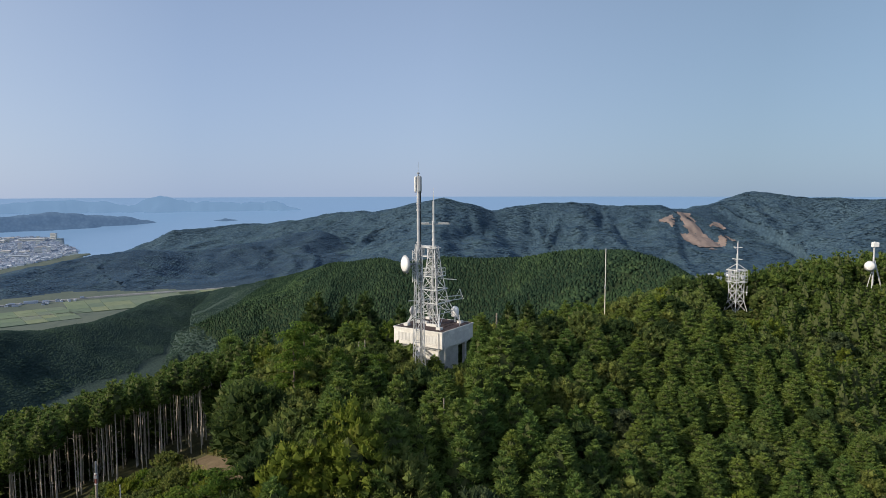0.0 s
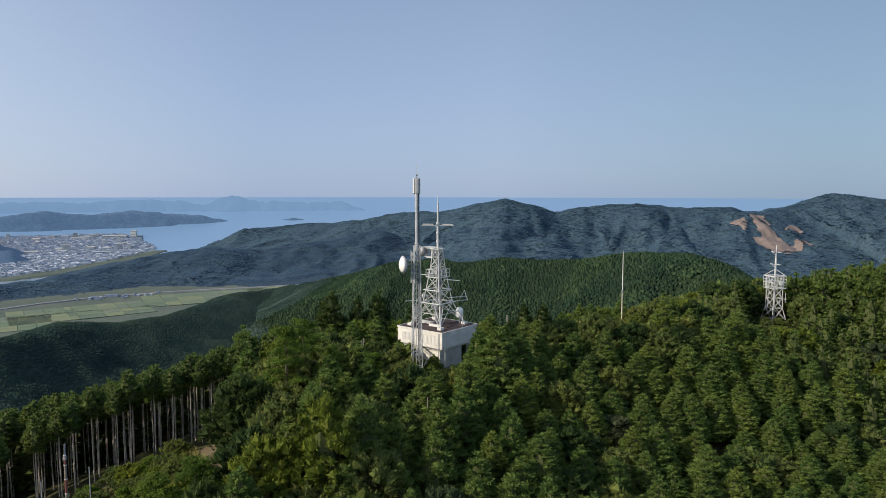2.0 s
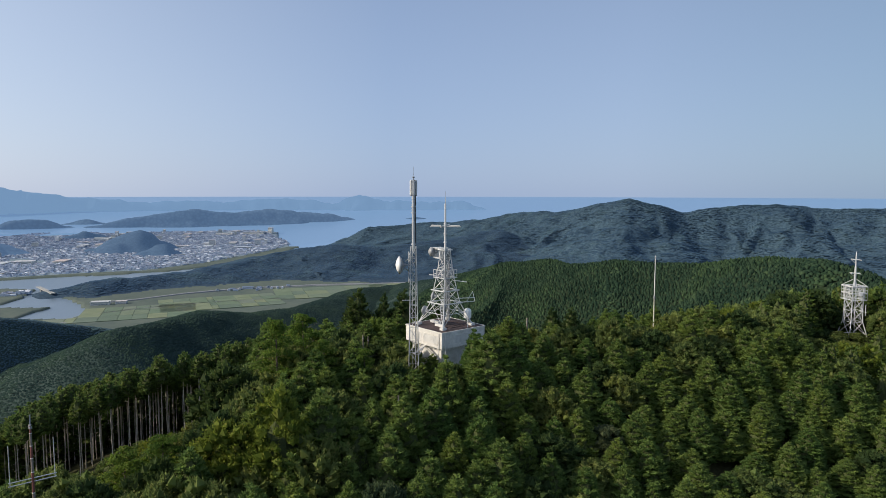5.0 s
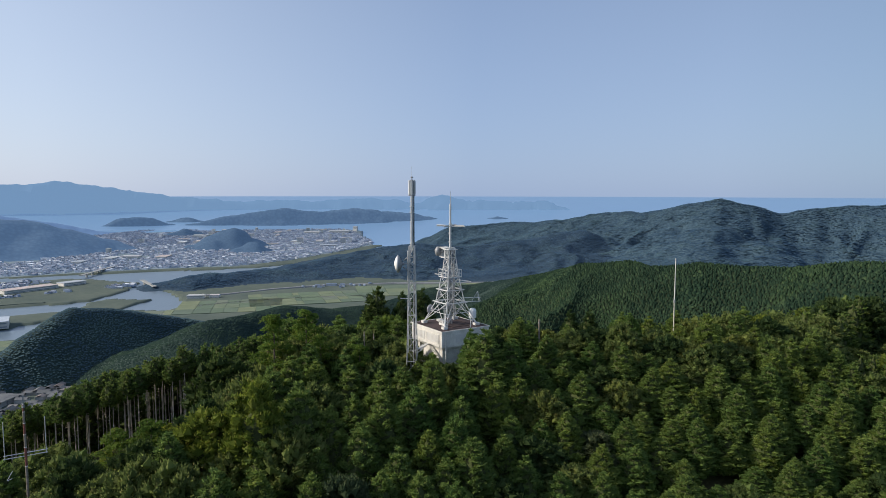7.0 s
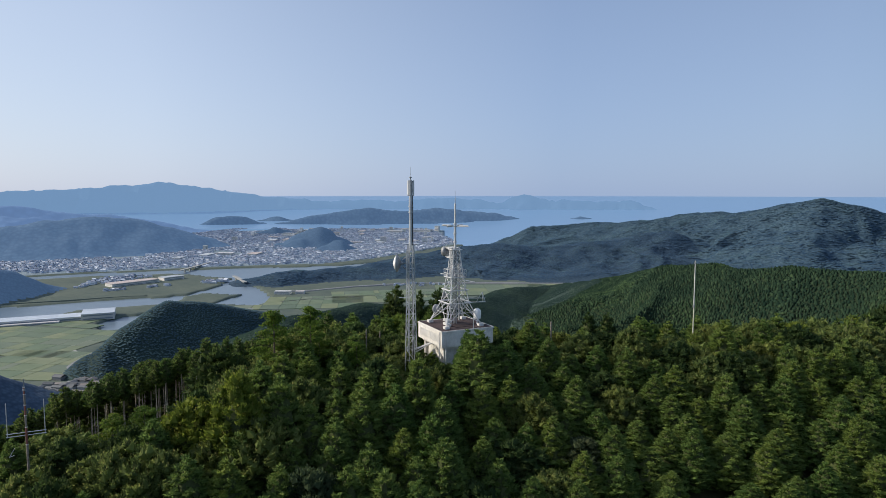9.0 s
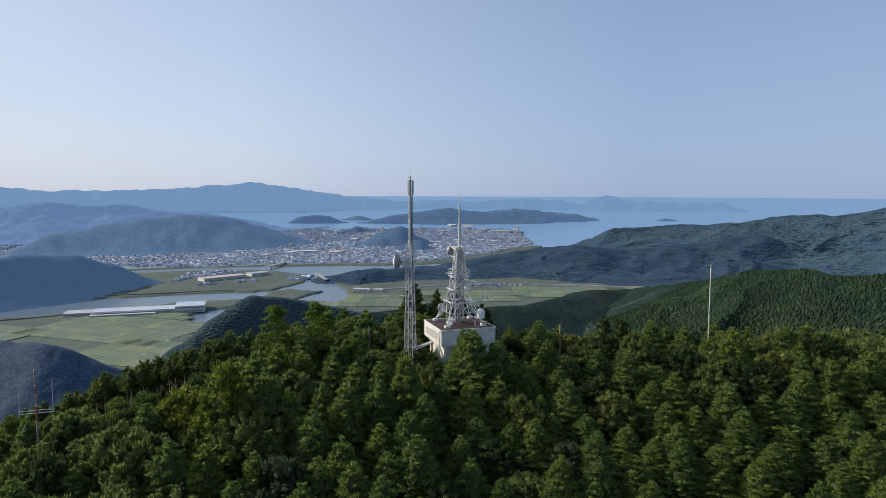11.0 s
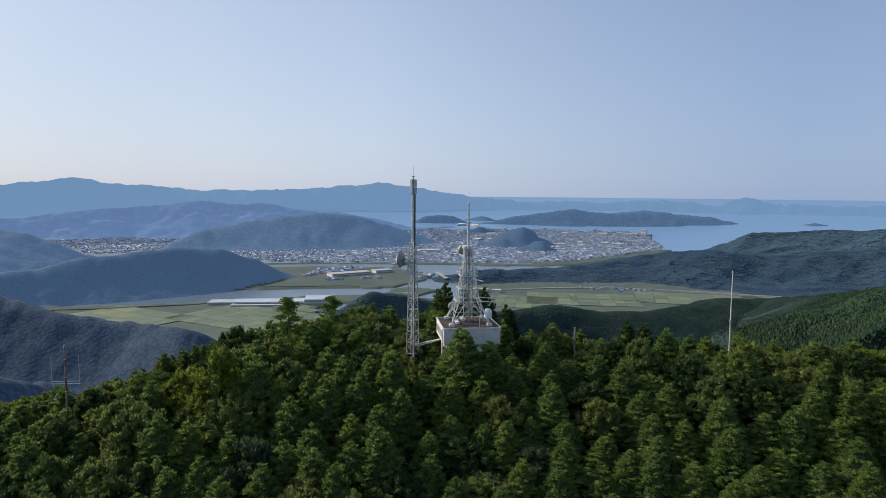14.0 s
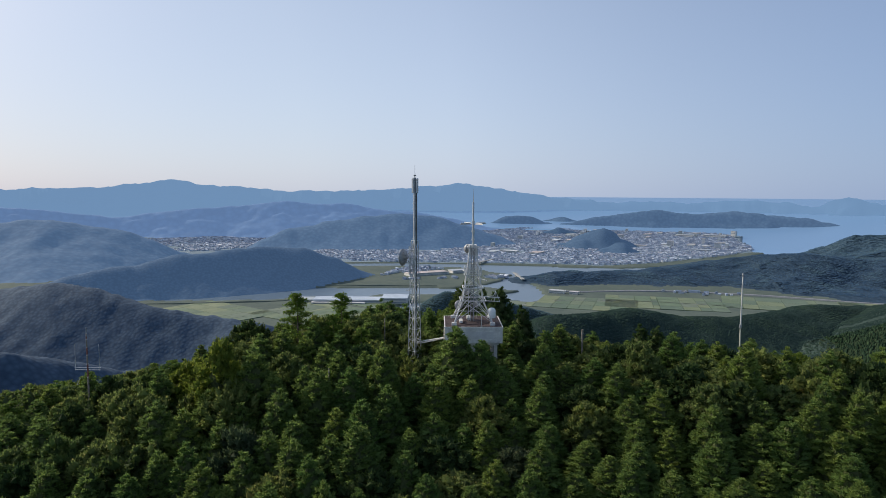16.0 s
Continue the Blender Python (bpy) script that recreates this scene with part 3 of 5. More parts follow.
G_MATS = ["forest_floor", "plain_grass", "hazy_town_ground", "quarry", "green_ridge", "dark_hill", "hazy_near_hill", "hazy_middle_hill", "hazy_back_hill", "hazy_far_hill", "far_range", "grass", "path", "hazy_town_wood", "hazy_bay_hill"]
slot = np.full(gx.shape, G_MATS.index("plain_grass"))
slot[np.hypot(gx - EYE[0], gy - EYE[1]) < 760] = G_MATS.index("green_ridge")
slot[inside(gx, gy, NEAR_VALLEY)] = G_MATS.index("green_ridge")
slot[inside(gx, gy, VALLEY_WOOD)] = G_MATS.index("hazy_middle_hill")
slot[inside(gx, gy, TOWN) | inside(gx, gy, TOWN_WEST) | inside(gx, gy, VALLEY)] = G_MATS.index("hazy_town_ground")
slot[(owner == -2) & (((gy > 2500) & (gx < -1500)) | (gx < -2050))] = G_MATS.index("hazy_town_ground")
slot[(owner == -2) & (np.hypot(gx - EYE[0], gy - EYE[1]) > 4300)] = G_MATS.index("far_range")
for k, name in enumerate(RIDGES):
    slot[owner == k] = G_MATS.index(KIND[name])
# the western half takes the tone with shade and haze painted in
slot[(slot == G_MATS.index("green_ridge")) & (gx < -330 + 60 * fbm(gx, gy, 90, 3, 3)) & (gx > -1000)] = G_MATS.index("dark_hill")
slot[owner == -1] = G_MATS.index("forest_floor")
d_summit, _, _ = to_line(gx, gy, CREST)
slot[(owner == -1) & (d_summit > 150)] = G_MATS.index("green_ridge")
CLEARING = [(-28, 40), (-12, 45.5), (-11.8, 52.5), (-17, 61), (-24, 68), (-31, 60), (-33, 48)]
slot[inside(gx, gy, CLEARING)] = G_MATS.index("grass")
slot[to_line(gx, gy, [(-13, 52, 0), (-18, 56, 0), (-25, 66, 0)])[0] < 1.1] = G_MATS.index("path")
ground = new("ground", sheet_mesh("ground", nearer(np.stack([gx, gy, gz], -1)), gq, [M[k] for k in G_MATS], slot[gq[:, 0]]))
tagged(ground, "wooded summit, hills, valley floor and far mountains", "ground", kind="structure")

wx, wy, wq = polar_sheet(np.concatenate([np.arange(-42, 100, 1.0), np.arange(100, 317, 6.0), [318]]), np.concatenate([np.geomspace(700, 6000, 40), [8000, 11000, 16000, 22000, 30000]]))
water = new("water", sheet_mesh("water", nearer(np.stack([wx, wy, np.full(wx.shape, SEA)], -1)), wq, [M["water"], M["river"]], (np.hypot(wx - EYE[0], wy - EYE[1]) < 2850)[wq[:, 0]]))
tagged(water, "calm blue-grey river and bay with the open sea", "water", kind="structure")


# bare earth of the diggings on the back ridge, in narrow uneven streaks
for poly in QUARRY:
    P = np.array(poly, dtype=float)
    qx, qy = np.meshgrid(np.arange(P[:, 0].min() - 20, P[:, 0].max() + 20, 5.0), np.arange(P[:, 1].min() - 20, P[:, 1].max() + 20, 5.0))
    hit = inside(qx + 14 * fbm(qx, qy, 45, 3, 51), qy + 14 * fbm(qx, qy, 45, 3, 52), poly) & (fbm(qx, qy, 60, 4, 53) > -0.35)
    qz, _ = land(qx, qy)
    i = np.arange(qx.size).reshape(qx.shape)
    quads = np.stack([i[:-1, :-1], i[:-1, 1:], i[1:, 1:], i[1:, :-1]], -1)[hit[:-1, :-1]]
    tagged(new("bare_earth", sheet_mesh("bare_earth", np.stack([qx, qy, qz + 3.0], -1).reshape(-1, 3), quads, [M["quarry"]])), "reddish bare earth of a hillside digging", "earth", kind="structure")

# ---- the relay station: building, masts and aerials ----
def frame_box(size, wall, depth, at=(0, 0, 0)):
    """An upright rectangular frame in the xz plane."""
    bm = bmesh.new()
    w, h = size
    for cx, cz, sx, sz in ((0, (h - wall) / 2, w, wall), (0, -(h - wall) / 2, w, wall), ((w - wall) / 2, 0, wall, h - 2 * wall), (-(w - wall) / 2, 0, wall, h - 2 * wall)):
        box_bm((sx, depth, sz), (at[0] + cx, at[1], at[2] + cz), 0, bm)
    return bm


def relay_building():
    b = thing("relay_building", pose(0.2, 74.75, 0, 0, 0, -32.9), "white concrete relay station with overhanging upper storey and flat roof", "building")
    part("lower_wall", box_bm((4.2, 4.1, 5.6), (0.45, -0.7, 0.35), 0.03), M["white_wall"], b, "stained white concrete base")
    part("upper_storey", box_bm((6.7, 6.7, 1.86), (0, 0, 4.06), 0.03), M["white_wall"], b)
    part("roof", box_bm((6.56, 6.56, 0.1), (0, 0, 5.0), 0.02), M["roof"], b, "dark weathered roof sheeting")
    for k in range(4):
        turn = pose(0, 0, 0, 0, 0, 90 * k)
        part("roof_edge", box_bm((6.8, 0.12, 0.16), (0, -3.36, 4.98), 0.02), M["white_wall"], b, m=turn)
        part("soffit_beam", box_bm((5.7, 0.25, 0.3), (0, -2.85, 2.98), 0.02), M["white_wall"], b, m=turn)
        for x, w in ((-1.55, 2.3), (1.35, 2.6)) if k in (0, 3) else ((0.4, 3.9),):
            panel = part("louvre_panel", frame_box((w, 1.02), 0.06, 0.06), M["white_wall"], b, m=turn @ pose(x, -3.36, 4.05))
            child("backing", from_bm("backing", box_bm((w - 0.12, 0.03, 0.9), (0, 0.012, 0)), M["grey_panel"]), panel)
            slat = TUBES.setdefault("slat", from_bm("slat", box_bm((0.03, 0.03, 0.88), (0, -0.012, 0)), M["grey_panel"]))
            for i in range(int(w / 0.2) - 1):
                child("slat", slat, panel, pose(-w / 2 + 0.2 + 0.2 * i, 0, 0))
    for x, y in ((-2.6, -2.6), (-2.6, 2.6), (2.6, 2.6)):
        part("column", box_bm((0.4, 0.4, 4.6), (x, y, 0.8), 0.03), M["white_wall"], b)
    part("door", box_bm((0.06, 0.9, 2.0), (2.57, -1.4, -0.35), 0.01), M["grey_steel"], b, "grey steel door")
    for x, y, z in ((2.9, -3.44, 4.0), (3.44, -2.9, 4.0)):
        part("drain_pipe", lathe([(0.045, -2.6), (0.045, 0.95)], 8), M["grey_panel"], b, m=pose(x, y, z))
    for x, y, w, d in ((-1.4, 0.8, 2.4, 0.12), (0.6, -0.9, 2.9, 0.1), (1.2, 1.6, 0.1, 2.6), (-0.4, 1.9, 2.2, 0.1), (2.0, 0.2, 0.1, 2.2)):
        part("roof_seam", box_bm((w, d, 0.05), (x, y, 5.07), 0.01), M["roof"], b)
    part("roof_pipe", lathe([(0.04, 0), (0.04, 1.3)], 8), M["white_steel"], b, m=pose(3.0, 0.9, 5.0))
    return b


def dish(parent, at, way, radius, mat, name="dish", deep=0.28, shroud=0.0, label=""):
    """A parabolic aerial that looks along way: bowl, cover, back struts and bracket."""
    m = Matrix.Translation(at) @ Vector(way).to_track_quat("Z", "Y").to_matrix().to_4x4()
    bowl = [(0.06, -deep), (radius * 0.45, -deep * 0.82), (radius * 0.8, -deep * 0.42), (radius, 0), (radius, 0.03 + shroud)]
    cover = [(radius * 0.985, shroud + 0.032), (radius * 0.6, shroud + 0.05 + 0.22 * radius), (radius * 0.12, shroud + 0.06 + 0.36 * radius)]
    body = part(name, lathe(bowl, 24), M["grey_steel"], parent, label, True, m)
    child("cover", from_bm("cover", lathe(cover, 24), mat, True), body)
    for k in range(6):
        a = math.pi * k / 3
        strut("rib", (0.08 * math.cos(a), 0.08 * math.sin(a), -deep - 0.1), (radius * 0.8 * math.cos(a), radius * 0.8 * math.sin(a), -deep * 0.5), 0.025, M["grey_steel"], body)
    child("hub", from_bm("hub", lathe([(0.16, -deep - 0.25), (0.16, -deep + 0.04)], 12), M["grey_steel"]), body)
    return body


def lattice_walls(parent, levels, mat, leg_r, brace_r, cross=True, ring_r=None):
    """Four legs with braces and rings; levels are (height, half width)."""
    corners = ((1, 1), (-1, 1), (-1, -1), (1, -1))
    for (za, wa), (zb, wb) in zip(levels, levels[1:]):
        lo = [Vector((sx * wa, sy * wa, za)) for sx, sy in corners]
        hi = [Vector((sx * wb, sy * wb, zb)) for sx, sy in corners]
        for k in range(4):
            n = (k + 1) % 4
            strut("leg", lo[k], hi[k], leg_r, mat, parent)
            strut("ring", hi[k], hi[n], ring_r or brace_r, mat, parent)
            if cross:
                strut("brace", lo[k], hi[n], brace_r, mat, parent)
                strut("brace", lo[n], hi[k], brace_r, mat, parent)
            else:
                mid = (lo[k] + lo[n]) / 2 if cross is None else (lo[k] if levels.index((za, wa)) % 2 else lo[n])
                strut("brace", mid, hi[n] if levels.index((za, wa)) % 2 else hi[k], brace_r, mat, parent)
                if cross is None:
                    strut("brace", mid, hi[k] if levels.index((za, wa)) % 2 else hi[n], brace_r, mat, parent)


def platform(parent, z, half, mat, rail=0.0):
    for k in range(4):
        a = math.pi / 2 * k
        p, q = Vector((half * math.cos(a) - half * math.sin(a), half * math.sin(a) + half * math.cos(a), z)), Vector((half * math.cos(a) + half * math.sin(a), half * math.sin(a) - half * math.cos(a), z))
        strut("platform_edge", p, q, 0.06, mat, parent)
        if rail:
            strut("handrail", p + Vector((0, 0, rail)), q + Vector((0, 0, rail)), 0.03, mat, parent)
            strut("handrail", p + Vector((0, 0, rail / 2)), q + Vector((0, 0, rail / 2)), 0.025, mat, parent)
            for i in range(4):
                s = p.lerp(q, i / 4)
                strut("post", s, s + Vector((0, 0, rail)), 0.028, mat, parent)


def roof_tower():
    t = thing("lattice_tower", pose(0.2, 74.75, 5.05, 0, 0, -32.9), "white painted steel lattice tower with splayed legs on the station roof", "tower")
    w = M["white_steel"]
    levels = [(0.28, 2.25), (2.7, 1.24), (4.2, 0.98), (5.7, 0.76), (6.9, 0.6), (8.05, 0.48), (9.2, 0.4)]
    lattice_walls(t, levels, w, 0.06, 0.031)
    for sx, sy in ((1, 1), (-1, 1), (-1, -1), (1, -1)):
        part("footing", box_bm((0.6, 0.6, 0.3), (2.25 * sx, 2.25 * sy, 0.15), 0.03), M["grey_panel"], t)
        strut("stay", (2.25 * sx, 2.25 * sy, 0.3), (0.3 * sx, 1.1 * sy, 2.7), 0.038, w, t)
        strut("stay", (2.25 * sx, 2.25 * sy, 0.3), (1.1 * sx, 0.3 * sy, 2.7), 0.038, w, t)
        strut("hanger", (1.7 * sx, 1.7 * sy, 1.55), (0, 1.7 * sy, 1.55), 0.034, w, t)
        strut("hanger", (1.7 * sx, 1.7 * sy, 1.55), (1.7 * sx, 0, 1.55), 0.034, w, t)
    for z, h, rail in ((2.72, 1.5, 0), (5.72, 0.98, 0.9), (4.2, 1.2, 0), (9.0, 0.62, 0)):
        platform(t, z, h, w, rail)
    for k, (x, y) in enumerate(((0.15, 0.15), (-0.15, 0.1), (0.1, -0.2))):
        strut("cable_run", (x, y, 0.05), (x, y, 9.0), 0.06, M["grey_steel"], t)
    part("cable_ladder", box_bm((0.34, 0.06, 8.4), (0, 0.55, 4.6)), M["grey_steel"], t)
    for x in (-0.17, 0.17):
        strut("ladder_rail", (x, -0.5, 0.1), (x, -0.5, 9.2), 0.03, w, t)
    for i in range(24):
        strut("rung", (-0.17, -0.5, 0.4 + 0.37 * i), (0.17, -0.5, 0.4 + 0.37 * i), 0.018, w, t)
    pole = part("pole", lathe([(0.14, 9.0), (0.14, 12.0), (0.11, 12.05), (0.11, 14.4), (0.05, 14.45), (0.03, 15.2)], 12), w, t, smooth=False)
    for z in (9.9, 12.05, 10.9):
        child("flange", from_bm("flange", lathe([(0.2, z - 0.08), (0.2, z + 0.08)], 12), w), pole)
    strut("lightning_rod", (0, 0, 15.1), (0, 0, 15.9), 0.02, M["steel"], t)
    for a in (33, 123):
        c, s = math.cos(radians(a)), math.sin(radians(a))
        strut("cross_arm", (-1.9 * c, -1.9 * s, 11.75), (1.9 * c, 1.9 * s, 11.75), 0.045, w, t)
        for e in (-1.0, 1.0):
            strut("aerial_tube", (e * 0.55 * c, e * 0.55 * s, 11.86), (e * 1.75 * c, e * 1.75 * s, 11.86), 0.075, w, t, 8)
    # upper cage with a drum aerial on its side
    u = Vector((-1.0, -0.1, 0)).normalized()
    part("aerial_cage", frame_box((1.2, 1.2), 0.07, 1.0, (-1.1, 0.0, 8.6)), w, t)
    for y in (-0.45, 0.45):
        for z in (7.95, 9.05):
            strut("bracket", (-1.35, y, z), (-0.5, y, z), 0.05, w, t)
    dish(t, (-1.75, -0.35, 8.65), (-0.85, -0.5, 0), 0.56, M["radome"], "drum_aerial", 0.24, 0.35, "small white drum aerial")
    dish(t, (-1.6, -0.55, 3.35), (-0.9, -0.4, 0), 0.4, M["radome"], "small_dish", 0.2, 0.06)
    dish(t, (-1.95, -1.55, 1.65), (-0.95, -0.25, 0), 0.55, M["radome"], "low_dish", 0.24, 0.08)
    dish(t, (-1.0, 0.55, 1.9), (-0.2, 0.98, 0), 0.42, M["radome"], "back_dish", 0.2, 0.2)
    part("drum", lathe([(0.42, 0.0), (0.46, 0.1), (0.46, 0.85), (0.38, 1.05), (0.2, 1.18), (0.02, 1.2)], 20), M["radome"], t, "upright white radome drum", True, pose(1.55, 2.2, 0.75))
    strut("drum_post", (1.55, 2.2, 0.05), (1.55, 2.2, 0.8), 0.08, w, t)
    # side arm with a triangular aerial
    strut("side_arm", (1.0, 0.9, 3.2), (1.9, 3.1, 3.2), 0.05, w, t)
    strut("side_arm", (1.0, 0.9, 2.7), (1.9, 3.1, 2.75), 0.05, w, t)
    for a, b in (((1.5, 2.1, 2.75), (2.0, 2.6, 4.0)), ((2.0, 2.6, 4.0), (1.9, 3.1, 2.75)), ((1.9, 3.1, 2.75), (2.6, 2.4, 2.9)), ((2.6, 2.4, 2.9), (2.0, 2.6, 4.0))):
        strut("aerial_bar", a, b, 0.03, w, t)
    strut("rod_aerial", (0.9, 0.5, 5.4), (2.2, 1.5, 5.25), 0.06, w, t)
    strut("rod_aerial", (-0.9, -0.6, 5.9), (-1.7, -1.1, 5.95), 0.05, w, t)
    for x, y, s in ((-1.3, -0.4, 0.5), (0.7, -1.4, 0.4)):
        part("cabinet", box_bm((1.5, s, 0.28), (x, y, 0.2), 0.03), M["grey_panel"], t)
    return t


def tall_mast():
    base = -3.0
    t = thing("antenna_mast", pose(-1.25, 67.5, base, 0, 0, 18), "tall galvanised lattice mast with a pipe top and aerial panels", "mast")
    s = M["steel"]
    n = 14
    levels = [(18.0 * k / n, 0.62 - 0.34 * k / n) for k in range(n + 1)]
    lattice_walls(t, levels, s, 0.05, 0.028, cross=False)
    part("footing", box_bm((1.8, 1.8, 0.5), (0, 0, 0.1), 0.04), M["grey_panel"], t)
    part("pipe", lathe([(0.17, 17.4), (0.17, 20.5), (0.19, 20.52), (0.19, 20.7), (0.15, 20.75), (0.15, 23.6)], 14), s, t, smooth=False)
    for z in (18.25, 21.65, 22.3):
        part("flange", lathe([(0.25, z - 0.07), (0.25, z + 0.07)], 14), s, t)
    for z in (22.0, 22.55, 22.85, 23.15):
        part("clamp", lathe([(0.21, z - 0.04), (0.21, z + 0.04)], 12), s, t)
    strut("cable_run", (0.2, 0.12, 0.5), (0.2, 0.12, 23.5), 0.06, M["grey_steel"], t)
    strut("cable_run", (0.24, -0.02, 0.5), (0.24, -0.02, 23.5), 0.045, M["dark"], t)
    for k in range(3):
        a = math.pi * 2 * k / 3 + 0.5
        panel = part("aerial_panel", box_bm((0.34, 0.2, 1.62), (0, 0, 0), 0.06), M["white_steel"] if k != 1 else M["radome"], t, "pale aerial panel", m=Matrix.Translation((0.3 * math.cos(a), 0.3 * math.sin(a), 24.35)) @ Matrix.Rotation(a - math.pi / 2, 4, "Z"))
        child("end_cap", from_bm("end_cap", box_bm((0.3, 0.17, 0.08), (0, 0, -0.85), 0.02), M["grey_steel"]), panel)
    part("core_pipe", lathe([(0.16, 23.55), (0.16, 25.2)], 12), M["grey_steel"], t)
    part("beacon", lathe([(0.12, 25.15), (0.05, 25.22), (0.05, 25.4), (0.16, 25.42), (0.16, 25.5), (0.03, 25.56)], 12), M["grey_steel"], t)
    strut("lightning_rod", (0, 0, 25.5), (0, 0, 26.6), 0.018, s, t)
    # dish and its frame
    turn = Matrix.Rotation(radians(-18), 3, "Z")
    way = turn @ Vector((-0.86, -0.5, 0)).normalized()
    centre = way * 1.55 + Vector((0, 0, 16.0))
    dish(t, centre, way, 1.0, M["radome"], "large_dish", 0.42, 0.0, "large white dish with a conical cover")
    side = Vector((-way.y, way.x, 0))
    for z in (15.1, 16.0, 16.9):
        strut("dish_arm", way * 0.95 + Vector((0, 0, 16.0 + (z - 16) * 0.4)), Vector((0, 0, z)) + way * 0.25, 0.06, M["grey_steel"], t)
        for e in (-0.5, 0.5):
            strut("frame_bar", way * 0.45 + side * e + Vector((0, 0, z)), side * e * 0.5 + Vector((0, 0, z)), 0.05, s, t)
    for e in (-0.5, 0.5):
        strut("frame_post", way * 0.45 + side * e + Vector((0, 0, 14.0)), way * 0.45 + side * e + Vector((0, 0, 17.4)), 0.055, s, t)
        for z in (14.2, 14.9, 15.6, 16.3, 17.0):
            strut("frame_tie", way * 0.45 + side * e + Vector((0, 0, z)), way * 0.45 - side * e + Vector((0, 0, z + 0.35)), 0.03, s, t)
    strut("stub_aerial", (0, 0, 12.1), way * 1.3 + Vector((0, 0, 12.15)), 0.04, s, t)
    strut("ladder_rail", (-0.1, -0.33, 0.5), (-0.1, -0.2, 17.6), 0.025, s, t)
    strut("ladder_rail", (0.2, -0.33, 0.5), (0.2, -0.2, 17.6), 0.025, s, t)
    return t


def cable_bridge():
    """The cable tray that runs from the mast to the station."""
    t = thing("cable_tray", pose(0, 0, 3.0), "galvanised cable tray between mast and station", "cable tray")
    a, b = Vector((-1.0, 67.9, 0)), Vector((-1.75, 72.3, 0))
    side = Vector((0.25, 0.04, 0))
    for e in (-1, 1):
        strut("side_rail", a + side * e, b + side * e, 0.05, M["steel"], t)
    for i in range(9):
        p = a.lerp(b, i / 8)
        strut("rung", p - side, p + side, 0.03, M["steel"], t)
    part("cable_cover", box_bm((0.3, 4.4, 0.12), (-1.38, 70.1, 0.06), 0.03), M["grey_panel"], t, m=None)
    return t


def second_tower():
    t = thing("lattice_tower", pose(55.9, 119.7, -4.5, 0, 0, 20), "white steel lattice tower with a railed cage and a spire", "tower")
    w = M["white_steel"]
    lattice_walls(t, [(0.0, 1.75), (2.4, 1.45), (4.6, 0.98), (6.4, 0.92), (8.2, 0.92)], w, 0.075, 0.045)
    for z, h in ((8.2, 1.28), (9.3, 1.3), (10.4, 1.3)):
        platform(t, z, h, w, 1.0 if z < 10 else 0)
    for k in range(12):
        a = math.pi * 2 * k / 12
        strut("cage_post", (1.5 * math.cos(a), 1.5 * math.sin(a), 8.2), (1.5 * math.cos(a), 1.5 * math.sin(a), 10.4), 0.03, w, t)
    lattice_walls(t, [(8.2, 0.92), (10.4, 0.9)], w, 0.06, 0.04)
    for sx, sy in ((1, 1), (-1, 1), (-1, -1), (1, -1)):
        strut("roof_bar", (1.25 * sx, 1.25 * sy, 10.4), (0, 0, 11.6), 0.045, w, t)
    part("sign_panel", box_bm((0.66, 0.1, 0.62), (0.1, -1.36, 9.2), 0.03), M["radome"], t, "white square panel")
    part("spire", lathe([(0.16, 10.3), (0.16, 13.4), (0.1, 13.5), (0.1, 15.2), (0.03, 15.9)], 10), w, t)
    for z, r in ((12.4, 0.95), (14.6, 0.9)):
        for a in (20, 110):
            c, s = math.cos(radians(a)), math.sin(radians(a))
            strut("cross_arm", (-r * c, -r * s, z), (r * c, r * s, z + 0.05), 0.05, w, t)
        strut("arm_stay", (-r * 0.9, 0, z), (0, 0, z - 0.6), 0.04, w, t)
    for a, z, h in ((200, 5.6, 2.6), (20, 5.4, 2.4), (290, 6.4, 1.8)):
        c, s = math.cos(radians(a)), math.sin(radians(a))
        strut("whip_arm", (1.0 * c, 1.0 * s, z), (2.2 * c, 2.2 * s, z), 0.045, w, t)
        strut("whip_aerial", (2.0 * c, 2.0 * s, z - 0.6), (2.0 * c, 2.0 * s, z + h - 0.6), 0.05, w, t)
    return t


def dish_post():
    t = thing("dish_mast", pose(84.2, 124.2, 0.5, 0, 0, 0), "white steel post with a round dish and a box aerial", "mast")
    w = M["white_steel"]
    part("post", lathe([(0.17, 0), (0.15, 8.6), (0.12, 10.3)], 12), w, t)
    part("box_aerial", box_bm((1.2, 0.7, 0.95), (0.15, 0, 9.7), 0.08), M["radome"], t, "white box aerial")
    strut("stay", (2.6, 0.8, 0.2), (0.2, 0.0, 6.6), 0.14, w, t)
    strut("stay", (-0.8, 0.8, 0.0), (0.0, 0.0, 5.6), 0.08, w, t)
    dish(t, (-1.0, -0.6, 5.6), (-0.35, -0.93, 0.05), 1.05, M["radome"], "dish", 0.35, 0.05, "white round dish")
    strut("dish_arm", (-0.9, -0.3, 5.6), (0, 0, 5.6), 0.1, w, t)
    return t


